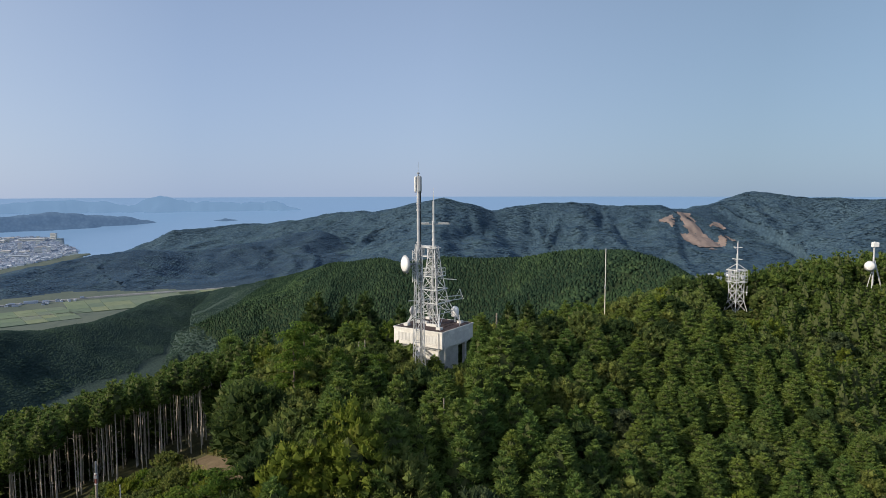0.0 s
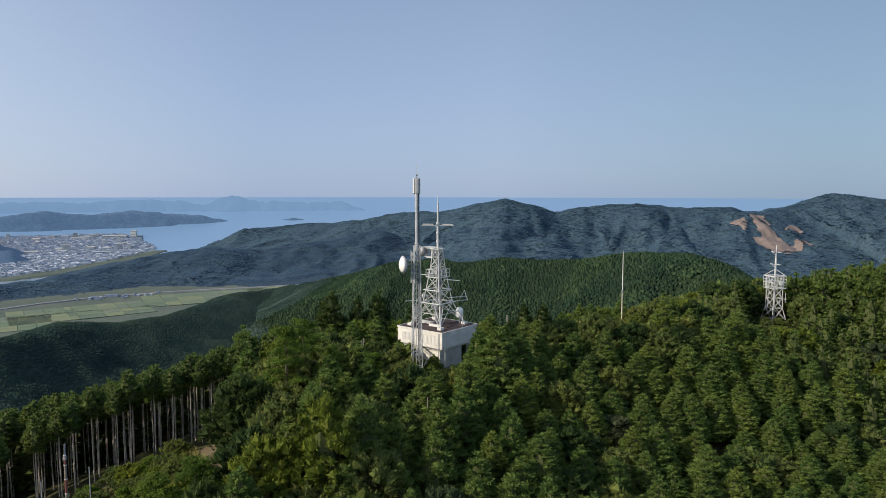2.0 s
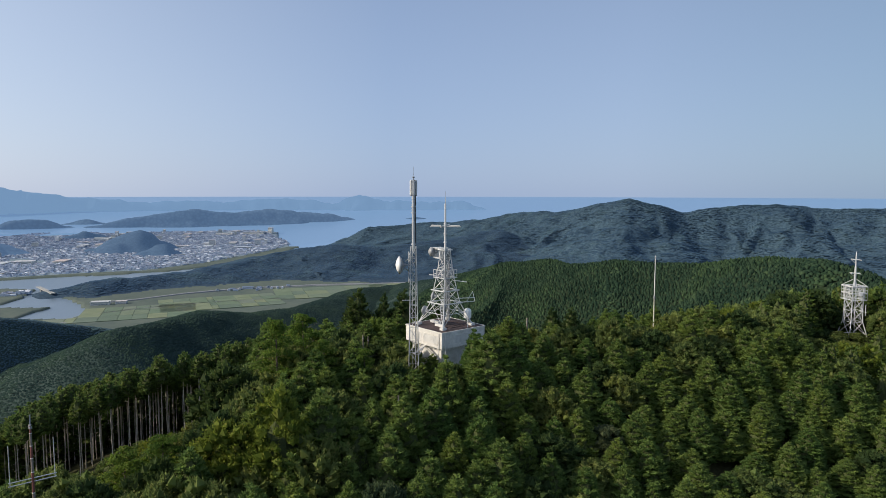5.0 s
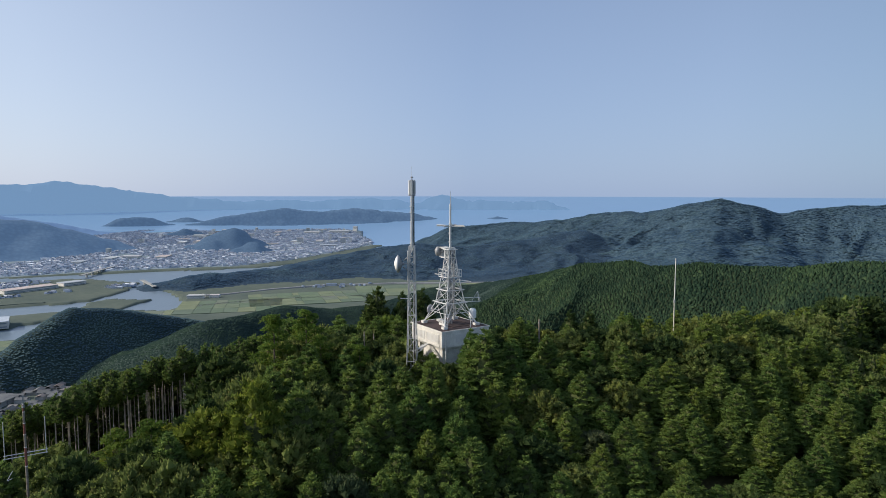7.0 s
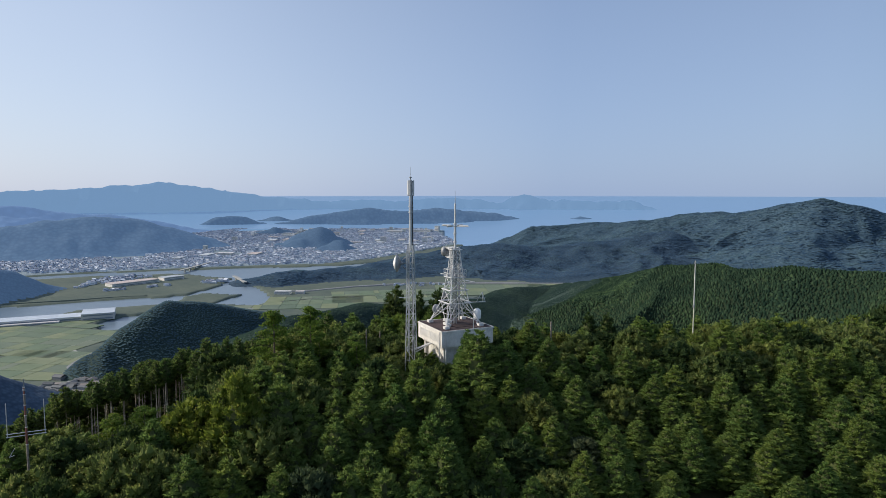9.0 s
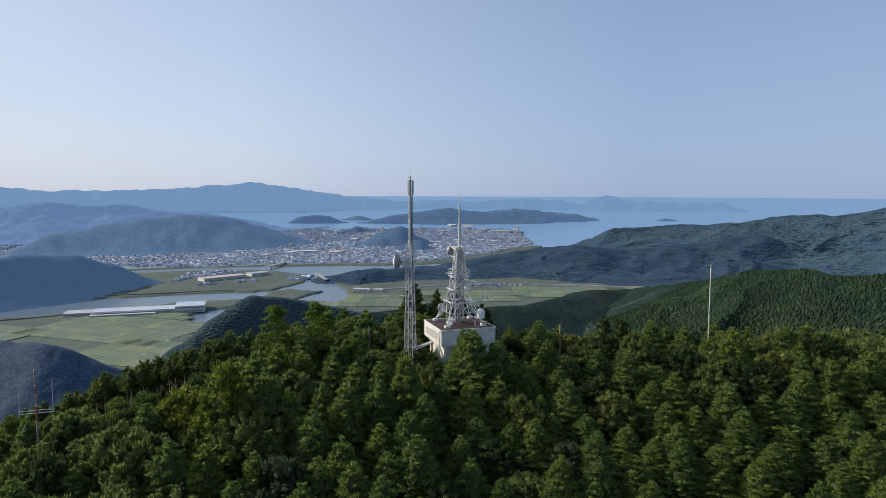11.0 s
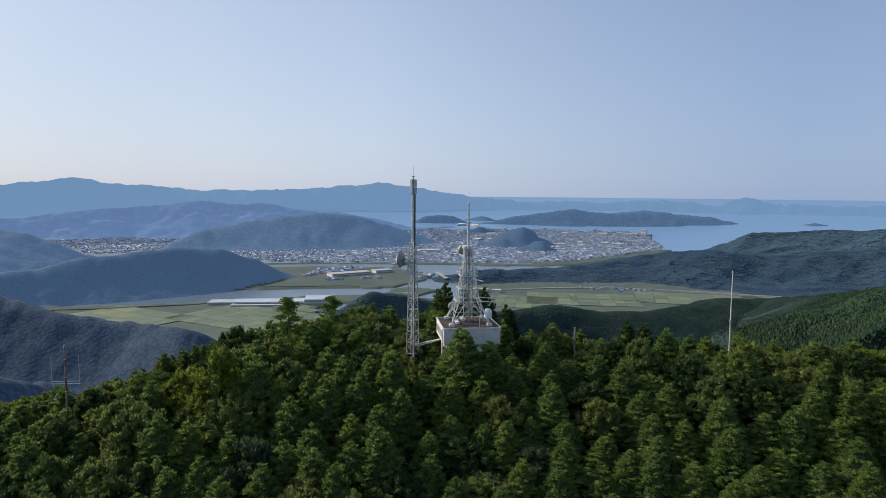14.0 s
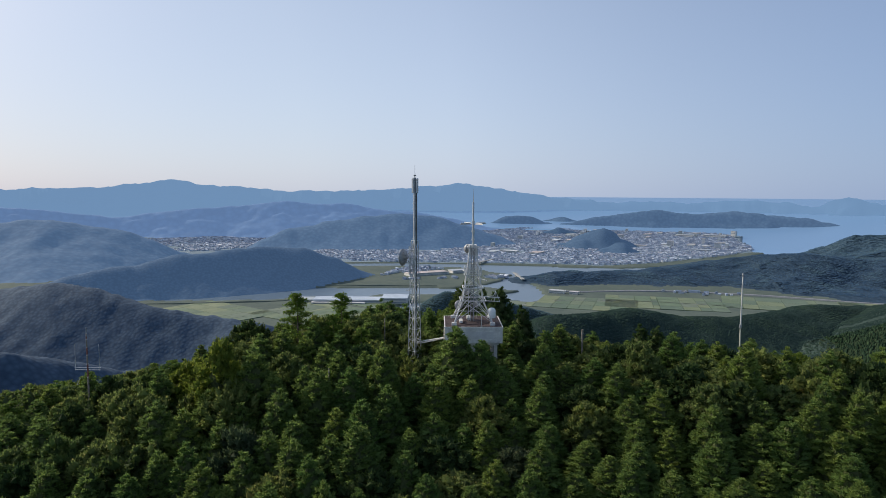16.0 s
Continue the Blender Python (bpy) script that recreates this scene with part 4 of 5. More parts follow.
def banded_pole():
    z = ground_at(-18.3, 35.2) - 0.4
    t = thing("radio_pole", pose(-18.3, 35.2, z), "red and white banded pole with a cross arm and whip aerials", "pole")
    top = 5.2 - z
    cuts = [0, top - 5.4, top - 3.9, top - 2.9, top - 2.0, top - 1.1, top - 0.5]
    for k, (a, b) in enumerate(zip(cuts, cuts[1:])):
        part("pole_section", lathe([(0.095 - 0.005 * k, a), (0.093 - 0.005 * k, b)], 12), M["wood_pole"] if k == 0 else M["red" if k % 2 else "wood_pole"], t, "red painted section" if k and k % 2 else "")
        part("band", lathe([(0.105 - 0.005 * k, b - 0.04), (0.105 - 0.005 * k, b + 0.02)], 12), M["grey_panel"], t)
    strut("top_rod", (0, 0, top - 0.5), (0.03, 0, top + 0.2), 0.05, M["grey_steel"], t)
    part("head_clamp", box_bm((0.2, 0.16, 0.2), (0, 0, top - 0.7), 0.02), M["grey_steel"], t)
    way = Vector((math.cos(radians(56)), math.sin(radians(56)), 0))
    for z0 in (top - 4.35, top - 4.6):
        strut("cross_arm", way * -1.45 + Vector((0, 0, z0)), way * 1.45 + Vector((0, 0, z0)), 0.035, M["steel"], t)
    for e in (-1.35, 1.35):
        strut("whip_aerial", way * e + Vector((0, 0, top - 4.65)), way * e + Vector((0, 0, top - 1.7)), 0.03, M["steel"], t)
    strut("hanging_loop", way * -0.9 + Vector((0, 0, top - 5.6)), way * -1.3 + Vector((0, 0, top - 6.3)), 0.025, M["steel"], t)
    strut("hanging_loop", way * -1.3 + Vector((0, 0, top - 6.3)), way * -0.95 + Vector((0, 0, top - 6.2)), 0.025, M["steel"], t)
    return t


def slim_pole():
    z = ground_at(24.4, 91.5) - 0.5
    t = thing("lightning_pole", pose(24.4, 91.5, z), "slim pale yellow pole standing among the trees", "pole")
    h = 12.5 - z
    part("lower_pole", lathe([(0.08, 0), (0.07, h * 0.62)], 10), M["yellow_pole"], t)
    part("upper_pole", lathe([(0.065, h * 0.62), (0.055, h - 0.4)], 10), M["grey_panel"], t)
    part("collar", lathe([(0.14, h * 0.615), (0.14, h * 0.64)], 10), M["grey_steel"], t)
    part("tip", lathe([(0.1, h - 0.4), (0.1, h - 0.2), (0.02, h)], 8), M["grey_steel"], t)
    return t


def wooden_post(x, y, top, r=0.1, label="weathered post standing among the trees", mat="wood_pole"):
    z = ground_at(x, y) - 0.3
    t = thing("post", pose(x, y, z), label, "post", "posts on the summit")
    part("shaft", lathe([(r * 1.15, 0), (r, top - z - 0.05), (r * 0.6, top - z)], 10), M[mat], t)
    part("band", lathe([(r * 1.25, top - z - 0.5), (r * 1.25, top - z - 0.42)], 10), M["grey_steel"], t)
    return t


relay_building(), roof_tower(), tall_mast(), cable_bridge(), second_tower(), dish_post(), banded_pole(), slim_pole()
wooden_post(8.4, 85.0, 4.4, 0.11)
wooden_post(-6.9, 66.6, 5.1, 0.055, "weathered post standing among the shrubs", "wood_pole")
wooden_post(-8.1, 70.8, 3.9, 0.055, "weathered post standing among the shrubs", "wood_pole")
wooden_post(1.4, 55.6, 2.4, 0.05, "weathered post rising out of the canopy", "wood_pole")

# ---- trees of the summit ----
def unit(v):
    return v / np.maximum(np.linalg.norm(v, axis=-1, keepdims=True), 1e-9)


def leaf_faces(pos, out, length, width, r):
    """Pointed leaf sprays at pos, facing out."""
    n = len(pos)
    t = unit(np.cross(out, r.normal(size=(n, 3))))
    b = np.cross(out, t)
    ll, ww = length * r.uniform(0.7, 1.3, (n, 1)), width * r.uniform(0.7, 1.3, (n, 1))
    verts = np.stack([pos - t * ll / 2 + b * ww / 2, pos + t * ll / 2, pos - t * ll / 2 - b * ww / 2], 1).reshape(-1, 3)
    return verts, np.arange(n * 3).reshape(-1, 3)


def clump_leaves(centres, radii, each, length, width, r, up=0.35, flat=1.0):
    k = len(centres)
    d = unit(r.normal(size=(k, each, 3)) + np.array([0, 0, up]))
    p = centres[:, None] + d * radii[:, None, None] * np.array([1, 1, flat]) * r.uniform(0.7, 1.1, (k, each, 1))
    o = unit(d * 0.7 + np.array([0, 0, 0.5]) + r.normal(size=d.shape) * 0.4)
    return leaf_faces(p.reshape(-1, 3), o.reshape(-1, 3), length, width, r)


def lump(profile, seg, wobble, r):
    """A dark inner body out of (radius, height) rings."""
    verts, faces = [], []
    for rad, z in profile:
        for k in range(seg):
            a, q = 2 * math.pi * (k + r.uniform(-0.2, 0.2)) / seg, rad * r.uniform(1 - wobble, 1 + wobble)
            verts.append((q * math.cos(a), q * math.sin(a), z))
    for i in range(len(profile) - 1):
        for k in range(seg):
            a, b = i * seg + k, i * seg + (k + 1) % seg
            faces += [(a, b, b + seg), (a, b + seg, a + seg)]
    return np.array(verts), np.array(faces)


def joined(*pieces):
    verts, faces, n = [], [], 0
    for v, f in pieces:
        verts.append(v), faces.append(f + n)
        n += len(v)
    return np.concatenate(verts), np.concatenate(faces)


def tufts(c, out, size, each, leaf, r, flat=0.55):
    """Leafy tufts: a small solid body each, with pointed leaves that reach out and upwards from it."""
    k = len(c)
    o = unit(out + np.array([0, 0, 0.25]) + r.normal(size=(k, 3)) * 0.2)
    side = unit(np.cross(o, np.array([0, 0, 1.0]) + r.normal(size=(k, 3)) * 0.15))
    up = np.cross(side, o)
    s = size[:, None]
    body = np.stack([c + o * s, c - o * s * 0.8, c + side * s * 0.8, c - side * s * 0.8, c + up * s * flat * 0.8, c - up * s * flat], 1)
    f = np.array([(0, 2, 4), (2, 1, 4), (1, 3, 4), (3, 0, 4), (2, 0, 5), (1, 2, 5), (3, 1, 5), (0, 3, 5)])
    faces = (f[None] + np.arange(k)[:, None, None] * 6).reshape(-1, 3)
    d = unit(r.normal(size=(k, each, 3)) + np.array([0.45, 0, 0.5]))
    away = o[:, None] * d[..., :1] + side[:, None] * d[..., 1:2] * 0.9 + up[:, None] * d[..., 2:] * flat
    p = c[:, None] + away * s[:, None] * r.uniform(0.75, 1.15, (k, each, 1))
    t = unit(away + o[:, None] * 0.35 + np.array([0, 0, 0.35]) + r.normal(size=p.shape) * 0.35)
    b = unit(np.cross(t, np.array([0, 0, 1.0]) + away + r.normal(size=p.shape) * 0.5))
    ll, ww = leaf * r.uniform(0.7, 1.35, (k, each, 1)), leaf * 0.3 * r.uniform(0.7, 1.3, (k, each, 1))
    v = np.stack([p - t * ll * 0.3 + b * ww, p + t * ll * 0.7, p - t * ll * 0.3 - b * ww], 2).reshape(-1, 3)
    return joined((body.reshape(-1, 3), faces), (v, np.arange(len(v)).reshape(-1, 3)))


def cypress_crown(h, w, clumps, each, leaf, r, bottom=0.12):
    """A full conical crown of tufts in uneven storeys, h high and w wide, round a dark core."""
    s = (np.arange(clumps) + 0.5) / clumps
    z = 1 - s ** 0.60 * (1 - bottom)
    tiers = 13
    z = np.clip(z + 0.55 * (np.round(z * tiers) / tiers - z) + r.normal(size=clumps) * 0.012, bottom, 0.985)
    prof = np.minimum(1, ((1 - z) / 0.66) ** 0.74) * np.where(z < 0.3, 0.8 + 0.67 * z, 1)
    a = np.arange(clumps) * 2.39996 + r.uniform(0, 6) + r.normal(size=clumps) * 0.25
    lean = 1 + 0.16 * np.sin(a * 2 + r.uniform(0, 6)) * np.sin(z * 9 + r.uniform(0, 6))
    rad = np.maximum(w / 2 * prof * lean * r.uniform(0.74, 1.06, clumps), 0.05)
    out = np.stack([np.cos(a), np.sin(a), 0 * a], -1)
    c = out * rad[:, None] * 0.88 + np.stack([0 * a, 0 * a, z * h - 0.10 * rad], -1)
    size = (0.20 + 0.088 * w * prof) * r.uniform(0.75, 1.3, clumps)
    leaves = tufts(c, out, size, each, leaf, r)
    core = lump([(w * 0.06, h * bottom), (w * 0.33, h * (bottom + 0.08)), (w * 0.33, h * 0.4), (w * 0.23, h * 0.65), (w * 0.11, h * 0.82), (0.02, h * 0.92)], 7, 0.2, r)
    return (*joined(leaves, core), len(core[1]))


def round_crown(h, w, clumps, each, leaf, r, lobes=5):
    """A broad crown of several uneven lobes."""
    la = np.arange(lobes) * 2 * math.pi / lobes + r.uniform(0, 6)
    lc = np.stack([np.cos(la) * w * 0.22, np.sin(la) * w * 0.22, h * r.uniform(0.38, 0.66, lobes)], -1)
    lc = np.concatenate([lc, [[0, 0, h * 0.72]]])
    which = r.integers(0, len(lc), clumps)
    d = unit(r.normal(size=(clumps, 3)) + np.array([0, 0, 0.35]))
    c = lc[which] + d * np.array([w * 0.29, w * 0.29, h * 0.27]) * r.uniform(0.85, 1.08, (clumps, 1))
    size = w * 0.082 * r.uniform(0.7, 1.35, clumps)
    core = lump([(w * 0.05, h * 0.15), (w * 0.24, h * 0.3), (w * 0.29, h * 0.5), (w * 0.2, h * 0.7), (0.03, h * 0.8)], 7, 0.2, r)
    return (*joined(tufts(c, d, size, each, leaf, r, 0.7), core), len(core[1]))


def pine_crown(h, w, r):
    """Level pads of needles on outstretched limbs, with gaps between."""
    cs, sizes = [], []
    for i in range(22):
        z = h * (0.30 + 0.68 * (i / 21) ** 0.9)
        reach = w / 2 * (1 - 0.75 * (i / 21) ** 1.5) * r.uniform(0.6, 1.0)
        a = i * 2.4 + r.uniform(-0.4, 0.4)
        for k in range(6):
            q = reach * (0.35 + 0.13 * k)
            cs.append((q * math.cos(a + r.uniform(-0.35, 0.35)), q * math.sin(a + r.uniform(-0.35, 0.35)), z + r.uniform(-0.1, 0.25)))
            sizes.append(w * 0.082 * r.uniform(0.8, 1.4))
    return (*clump_leaves(np.array(cs), np.array(sizes), 48, 0.24, 0.10, r, 0.9, 0.3), 0)


def trunk_mesh(name, h, r0, mat, limbs, r, droop=0.0, r1=0.04, start=0.3, reach=0.9):
    """A tapered, slightly bent trunk with thin limbs."""
    seg, rings = 7, 6
    bend = r.uniform(-0.012, 0.012, 2) * h
    pieces = []

    def spine(s):
        return np.array([bend[0] * math.sin(s * 3), bend[1] * math.sin(s * 2.3), s * h])

    verts, faces = [], []
    for i in range(rings + 1):
        s = i / rings
        rad, c = r0 + (r1 - r0) * s, spine(s)
        verts += [c + rad * np.array([math.cos(2 * math.pi * k / seg), math.sin(2 * math.pi * k / seg), 0]) for k in range(seg)]
    for i in range(rings):
        for k in range(seg):
            a, b = i * seg + k, i * seg + (k + 1) % seg
            faces.append((a, b, b + seg, a + seg))
    pieces.append((np.array(verts), np.array(faces)))
    for i in range(limbs):
        s = start + (0.95 - start) * (i + r.uniform(0, 0.8)) / limbs
        p, a = spine(s), r.uniform(0, 2 * math.pi)
        q = p + reach * r.uniform(0.5, 1.0) * np.array([math.cos(a), math.sin(a), r.uniform(0.1, 0.5) - droop])
        w = r0 * 0.16 + 0.012
        pieces.append((np.array([p + (w, 0, 0), p + (-w, w, 0), p + (-w, -w, 0), q]), np.array([(0, 1, 3, 3), (1, 2, 3, 3), (2, 0, 3, 3)])))
    v, f = joined(*pieces)
    return mesh(name, v, [tuple(dict.fromkeys(q)) for q in f.tolist()], mat, smooth=False)


def crown_mesh(name, data, mat):
    v, f, core = data
    return sheet_mesh(name, v, f, [mat, M["inner_shade"]], np.arange(len(f)) >= len(f) - core, smooth=False)


r = np.random.default_rng(21)
KINDS = {}
for name, mats, maker, trunk in (
        ("cypress", ["cypress"] * 6, lambda: (cypress_crown(8.5, 4.9, 320, 26, 0.225, r), 8.5), "dark_bark"),
        ("broadleaf", ["broadleaf", "broadleaf", "broadleaf", "dark_leaf"], lambda: (round_crown(5.6, 4.2, 330, 26, 0.165, r), 5.6), "bark"),
        ("yellow", ["yellow_leaf", "yellow_leaf"], lambda: (round_crown(6.6, 4.0, 330, 26, 0.165, r), 6.6), "bark"),
        ("grey", ["grey_leaf"], lambda: (round_crown(6.0, 4.0, 320, 26, 0.165, r), 6.0), "bark"),
        ("pine", ["pine", "pine", "pine"], lambda: (pine_crown(8.0, 5.6, r), 8.0), "dark_bark"),
        ("dark_conifer", ["dark_leaf", "dark_leaf"], lambda: (cypress_crown(8.0, 4.9, 200, 24, 0.30, r), 8.0), "dark_bark"),
        ("plantation", ["plantation_leaf"] * 4, lambda: (cypress_crown(3.4, 2.05, 44, 16, 0.28, r, 0.05), 3.7), "bark")):
    KINDS[name] = []
    for k, mat in enumerate(mats):
        crown, h = maker()
        if name == "plantation":
            crown = (crown[0] + np.array([0, 0, 7.0]), *crown[1:])
            h = 10.4
        limbs = {"pine": 12, "plantation": 16}.get(name, 5)
        tm = trunk_mesh("trunk", h * (0.93 if name in ("pine", "plantation") else 0.62), 0.065 if name == "plantation" else 0.16, M[trunk], limbs, r, 0.15 if name == "plantation" else 0.0, reach=2.0 if name == "pine" else 0.9)
        KINDS[name].append((crown_mesh("crown", crown, M[mat]), tm, h, crown))
LABELS = {"cypress": ("dense conical green cypress on the wooded slope", "tree", "cypresses on the slope"),
          "broadleaf": ("rounded olive-green broadleaf tree in the summit wood", "tree", "broadleaf trees on the summit"),
          "yellow": ("bright yellow-green rounded tree among darker conifers", "tree", "broadleaf trees on the summit"),
          "grey": ("pale grey-green leafy tree among dark cypresses", "tree", "broadleaf trees on the summit"),
          "pine": ("tall pine with level light-green needle pads", "tree", "pines on the summit"),
          "dark_conifer": ("dark dense conifer behind the relay station", "tree", "dark conifers"),
          "plantation": ("slender plantation tree with a bare pale trunk", "tree", "plantation trees")}
NAMES = {"cypress": "cypress_tree", "broadleaf": "broadleaf_tree", "yellow": "broadleaf_tree", "grey": "broadleaf_tree", "pine": "pine_tree", "dark_conifer": "conifer_tree", "plantation": "plantation_tree"}


def tree_pose(x, y, top, kind, variant, spin, wide):
    z = ground_at(x, y) - 0.15
    s = max(top - z, 2.0) / KINDS[kind][variant][2]
    return Matrix.Translation((x, y, z)) @ Matrix.Rotation(spin, 4, "Z") @ Matrix.Diagonal((s * wide, s * wide, s, 1))


def plant(x, y, top, kind, variant=None, wide=1.0):
    variant = int(r.integers(0, len(KINDS[kind]))) if variant is None else variant
    crown, trunk, h, _ = KINDS[kind][variant]
    t = thing(NAMES[kind], tree_pose(x, y, top, kind, variant, r.uniform(0, 6.28), wide), *LABELS[kind])
    child("trunk", trunk, t)
    child("crown", crown, t)
    return t


TAKEN = [(-18.3, 35.2, 3.4)]
def special(x, y, top, kind, variant=None, wide=1.0, room=2.4):
    plant(x, y, top, kind, variant, wide)
    TAKEN.append((x, y, room))


# trees that stand out singly
special(-5.7, 46.4, 4.8, "yellow", 0, 0.85)
special(3.8, 45.4, -1.2, "grey", 0, 0.9)
special(-12.3, 57.4, 8.0, "pine", 0, 0.85, 3.4)
special(-12.6, 63.5, 7.6, "pine", 1, 0.85, 3.4)
special(-8.6, 60.5, 5.6, "pine", 2, 0.9)
special(-5.0, 62.5, 4.6, "pine", 1, 0.9)
special(-14.2, 52.6, 4.6, "broadleaf", 3, 1.05, 3.0)
special(-3.1, 49.3, 4.4, "cypress", 0, 1.0)
special(7.4, 67.4, 6.4, "cypress", 1, 1.2)
special(9.8, 69.0, 5.4, "cypress", 3, 1.1)
special(5.3, 68.9, 6.0, "cypress", 0, 0.85, 1.9)
special(4.6, 60.2, 5.2, "cypress", 5, 0.8)
special(0.6, 65.0, 2.9, "cypress", 2, 0.9)
special(3.4, 64.2, 2.4, "broadleaf", 1, 0.8)
special(-3.6, 66.0, 2.4, "broadleaf", 0, 0.8)
special(-15.5, 84.5, 7.2, "dark_conifer", 0, 0.9)
special(-12.0, 85.5, 6.6, "dark_conifer", 1, 0.55, 1.8)
special(-9.4, 86.5, 7.0, "dark_conifer", 1, 0.9)
special(-4.5, 86.5, 5.2, "dark_conifer", 0, 0.8)
special(13.5, 92.0, 4.8, "dark_conifer", 1, 0.9)
special(10.8, 92.5, 4.6, "dark_conifer", 0, 0.8)
special(28.6, 85.6, 6.6, "cypress", 4, 1.0)
special(19.2, 82.2, 5.2, "broadleaf", 2, 0.9)
special(-23.9, 75.2, 4.3, "cypress", 5, 0.9)

# the rest of the wood, strewn with even gaps
cand = np.random.default_rng(5)
lots = cand.uniform((-62, -8), (128, 168), (26000, 2))
d_crest, z_crest, side = to_line(lots[:, 0], lots[:, 1], CREST)
keep = np.where(side > 0, d_crest < 46, d_crest < 13)
keep &= ~inside(lots[:, 0], lots[:, 1], CLEARING)
keep &= np.hypot(lots[:, 0] + 1.25, lots[:, 1] - 67.5) > 1.6
bu = (lots - (0.2, 74.75)) @ np.array([[0.839, 0.543], [-0.543, 0.839]])
keep &= (np.abs(bu[:, 0]) > 4.4) | (np.abs(bu[:, 1]) > 4.4)
keep &= np.hypot(lots[:, 0] - 55.9, lots[:, 1] - 119.7) > 3.2
keep &= np.hypot(lots[:, 0] - 84.2, lots[:, 1] - 124.2) > 1.5
lots, d_crest, side = lots[keep], d_crest[keep], side[keep]
lot_z, _ = land(lots[:, 0], lots[:, 1])
patches = fbm(lots[:, 0], lots[:, 1], 14, 2, 33)
spots = list(TAKEN)
GRID = {}


def crowded(x, y, gap):
    ix, iy = int(x // 4), int(y // 4)
    return any(math.hypot(x - a, y - b) < (gap + g) / 2 for i in (-1, 0, 1) for j in (-1, 0, 1) for a, b, g in GRID.get((ix + i, iy + j), ()))


for a, b, g in spots:
    GRID.setdefault((int(a // 4), int(b // 4)), []).append((a, b, g))
chosen = []
# heights of the canopy here and there on the summit
TOPS = [(-9, 39, 0.6), (-18, 39, -0.8), (-3, 49, 4.3), (-24, 75, 4.1), (16, 61, 0.3), (31, 79, 0.8), (66, 124, 6.0), (28, 86, 6.3), (8, 87, 3.4), (14, 51, -2.0), (7, 49, -0.5), (12, 69, 2.3),
        (-12, 57, 4.4), (-14, 65, 3.9), (15, 74, 3.0), (39, 85, 3.0), (2, 56, 3.0), (34, 74, -2.7), (4, 45, -1.3), (19, 82, 4.8), (23, 70, -1.7), (6, 51, 1.1), (19, 64, -2.8), (4, 93, 0.9), (53, 121, 6.0), (90, 133, 8.5), (75, 130, 8.0), (40, 105, 4.5)]
LIFTS = [(x, y, z - ground_at(x, y) - 7.2) for x, y, z in TOPS]


def canopy_lift(x, y):
    total, weight = 0.0, 0.2
    for a, b, lift_here in LIFTS:
        w = math.exp(-((x - a) ** 2 + (y - b) ** 2) / 110)
        total, weight = total + w * lift_here, weight + w
    return total / weight


for (x, y), d, sd, z, pt in zip(lots.tolist(), d_crest.tolist(), side.tolist(), lot_z.tolist(), patches.tolist()):
    gap = 2.15 + 0.6 * cand.random()
    if crowded(x, y, gap):
        continue
    GRID.setdefault((int(x // 4), int(y // 4)), []).append((x, y, gap))
    u = cand.random()
    if x < -1 and y < 63:
        kind = "broadleaf" if u < 0.5 else "yellow" if u < 0.57 else "pine" if u < 0.63 and d < 8 else "cypress"
    elif d < 6 or sd < 0:
        kind = "broadleaf" if u < 0.5 else "yellow" if u < 0.56 else "pine" if u < 0.60 and x < 0 else "cypress"
    else:
        kind = "broadleaf" if u < 0.10 + 0.12 * (pt > 0.35) else "grey" if u > 0.985 else "yellow" if u > 0.965 else "cypress"
    tall = 7.2 * cand.uniform(0.86, 1.13) + canopy_lift(x, y) - (0.9 if kind == "broadleaf" else 0)
    top = z + max(tall, 2.5)
    # low growth round the station
    if math.hypot(x - 0.2, y - 71) < 9 and y < 78:
        top = min(top, (3.3 if x < 0 else 2.1) + 0.7 * cand.random())
    # the second tower and the dish post stand clear of the crowns before them
    for tx, ty, tz, ox, oy, half in ((55.9, 119.7, -2.9, 10, 0, 4.2), (84.2, 124.2, 3.0, 14, 0, 4.0), (8.4, 85.0, 0.6, 55, 20, 2.2)):
        run = math.hypot(tx - ox, ty - oy)
        s = ((x - ox) * (tx - ox) + (y - oy) * (ty - oy)) / run ** 2
        if 0.5 < s < 1.03 and abs((x - ox) * (ty - oy) - (y - oy) * (tx - ox)) / run < half:
            top = min(top, 21 + (tz - 21) * s - 0.4)
    top = max(top, z + 2.3)
    chosen.append((x, y, top, kind, sd, d))
chosen.sort(key=lambda c: math.hypot(c[0] - 8, c[1] - 64))
counts, rest = {}, []
for x, y, top, kind, sd, d in chosen:
    limit = 300 if kind == "cypress" else 240
    if counts.get(kind, 0) < limit and math.hypot(x - 8, y - 64) < 75:
        counts[kind] = counts.get(kind, 0) + 1
        plant(x, y, top, kind, None, cand.uniform(0.9, 1.15) * min(1.7, max(1.0, (7.4 / (top - ground_at(x, y))) ** 0.7)))
    else:
        rest.append((x, y, top, kind))

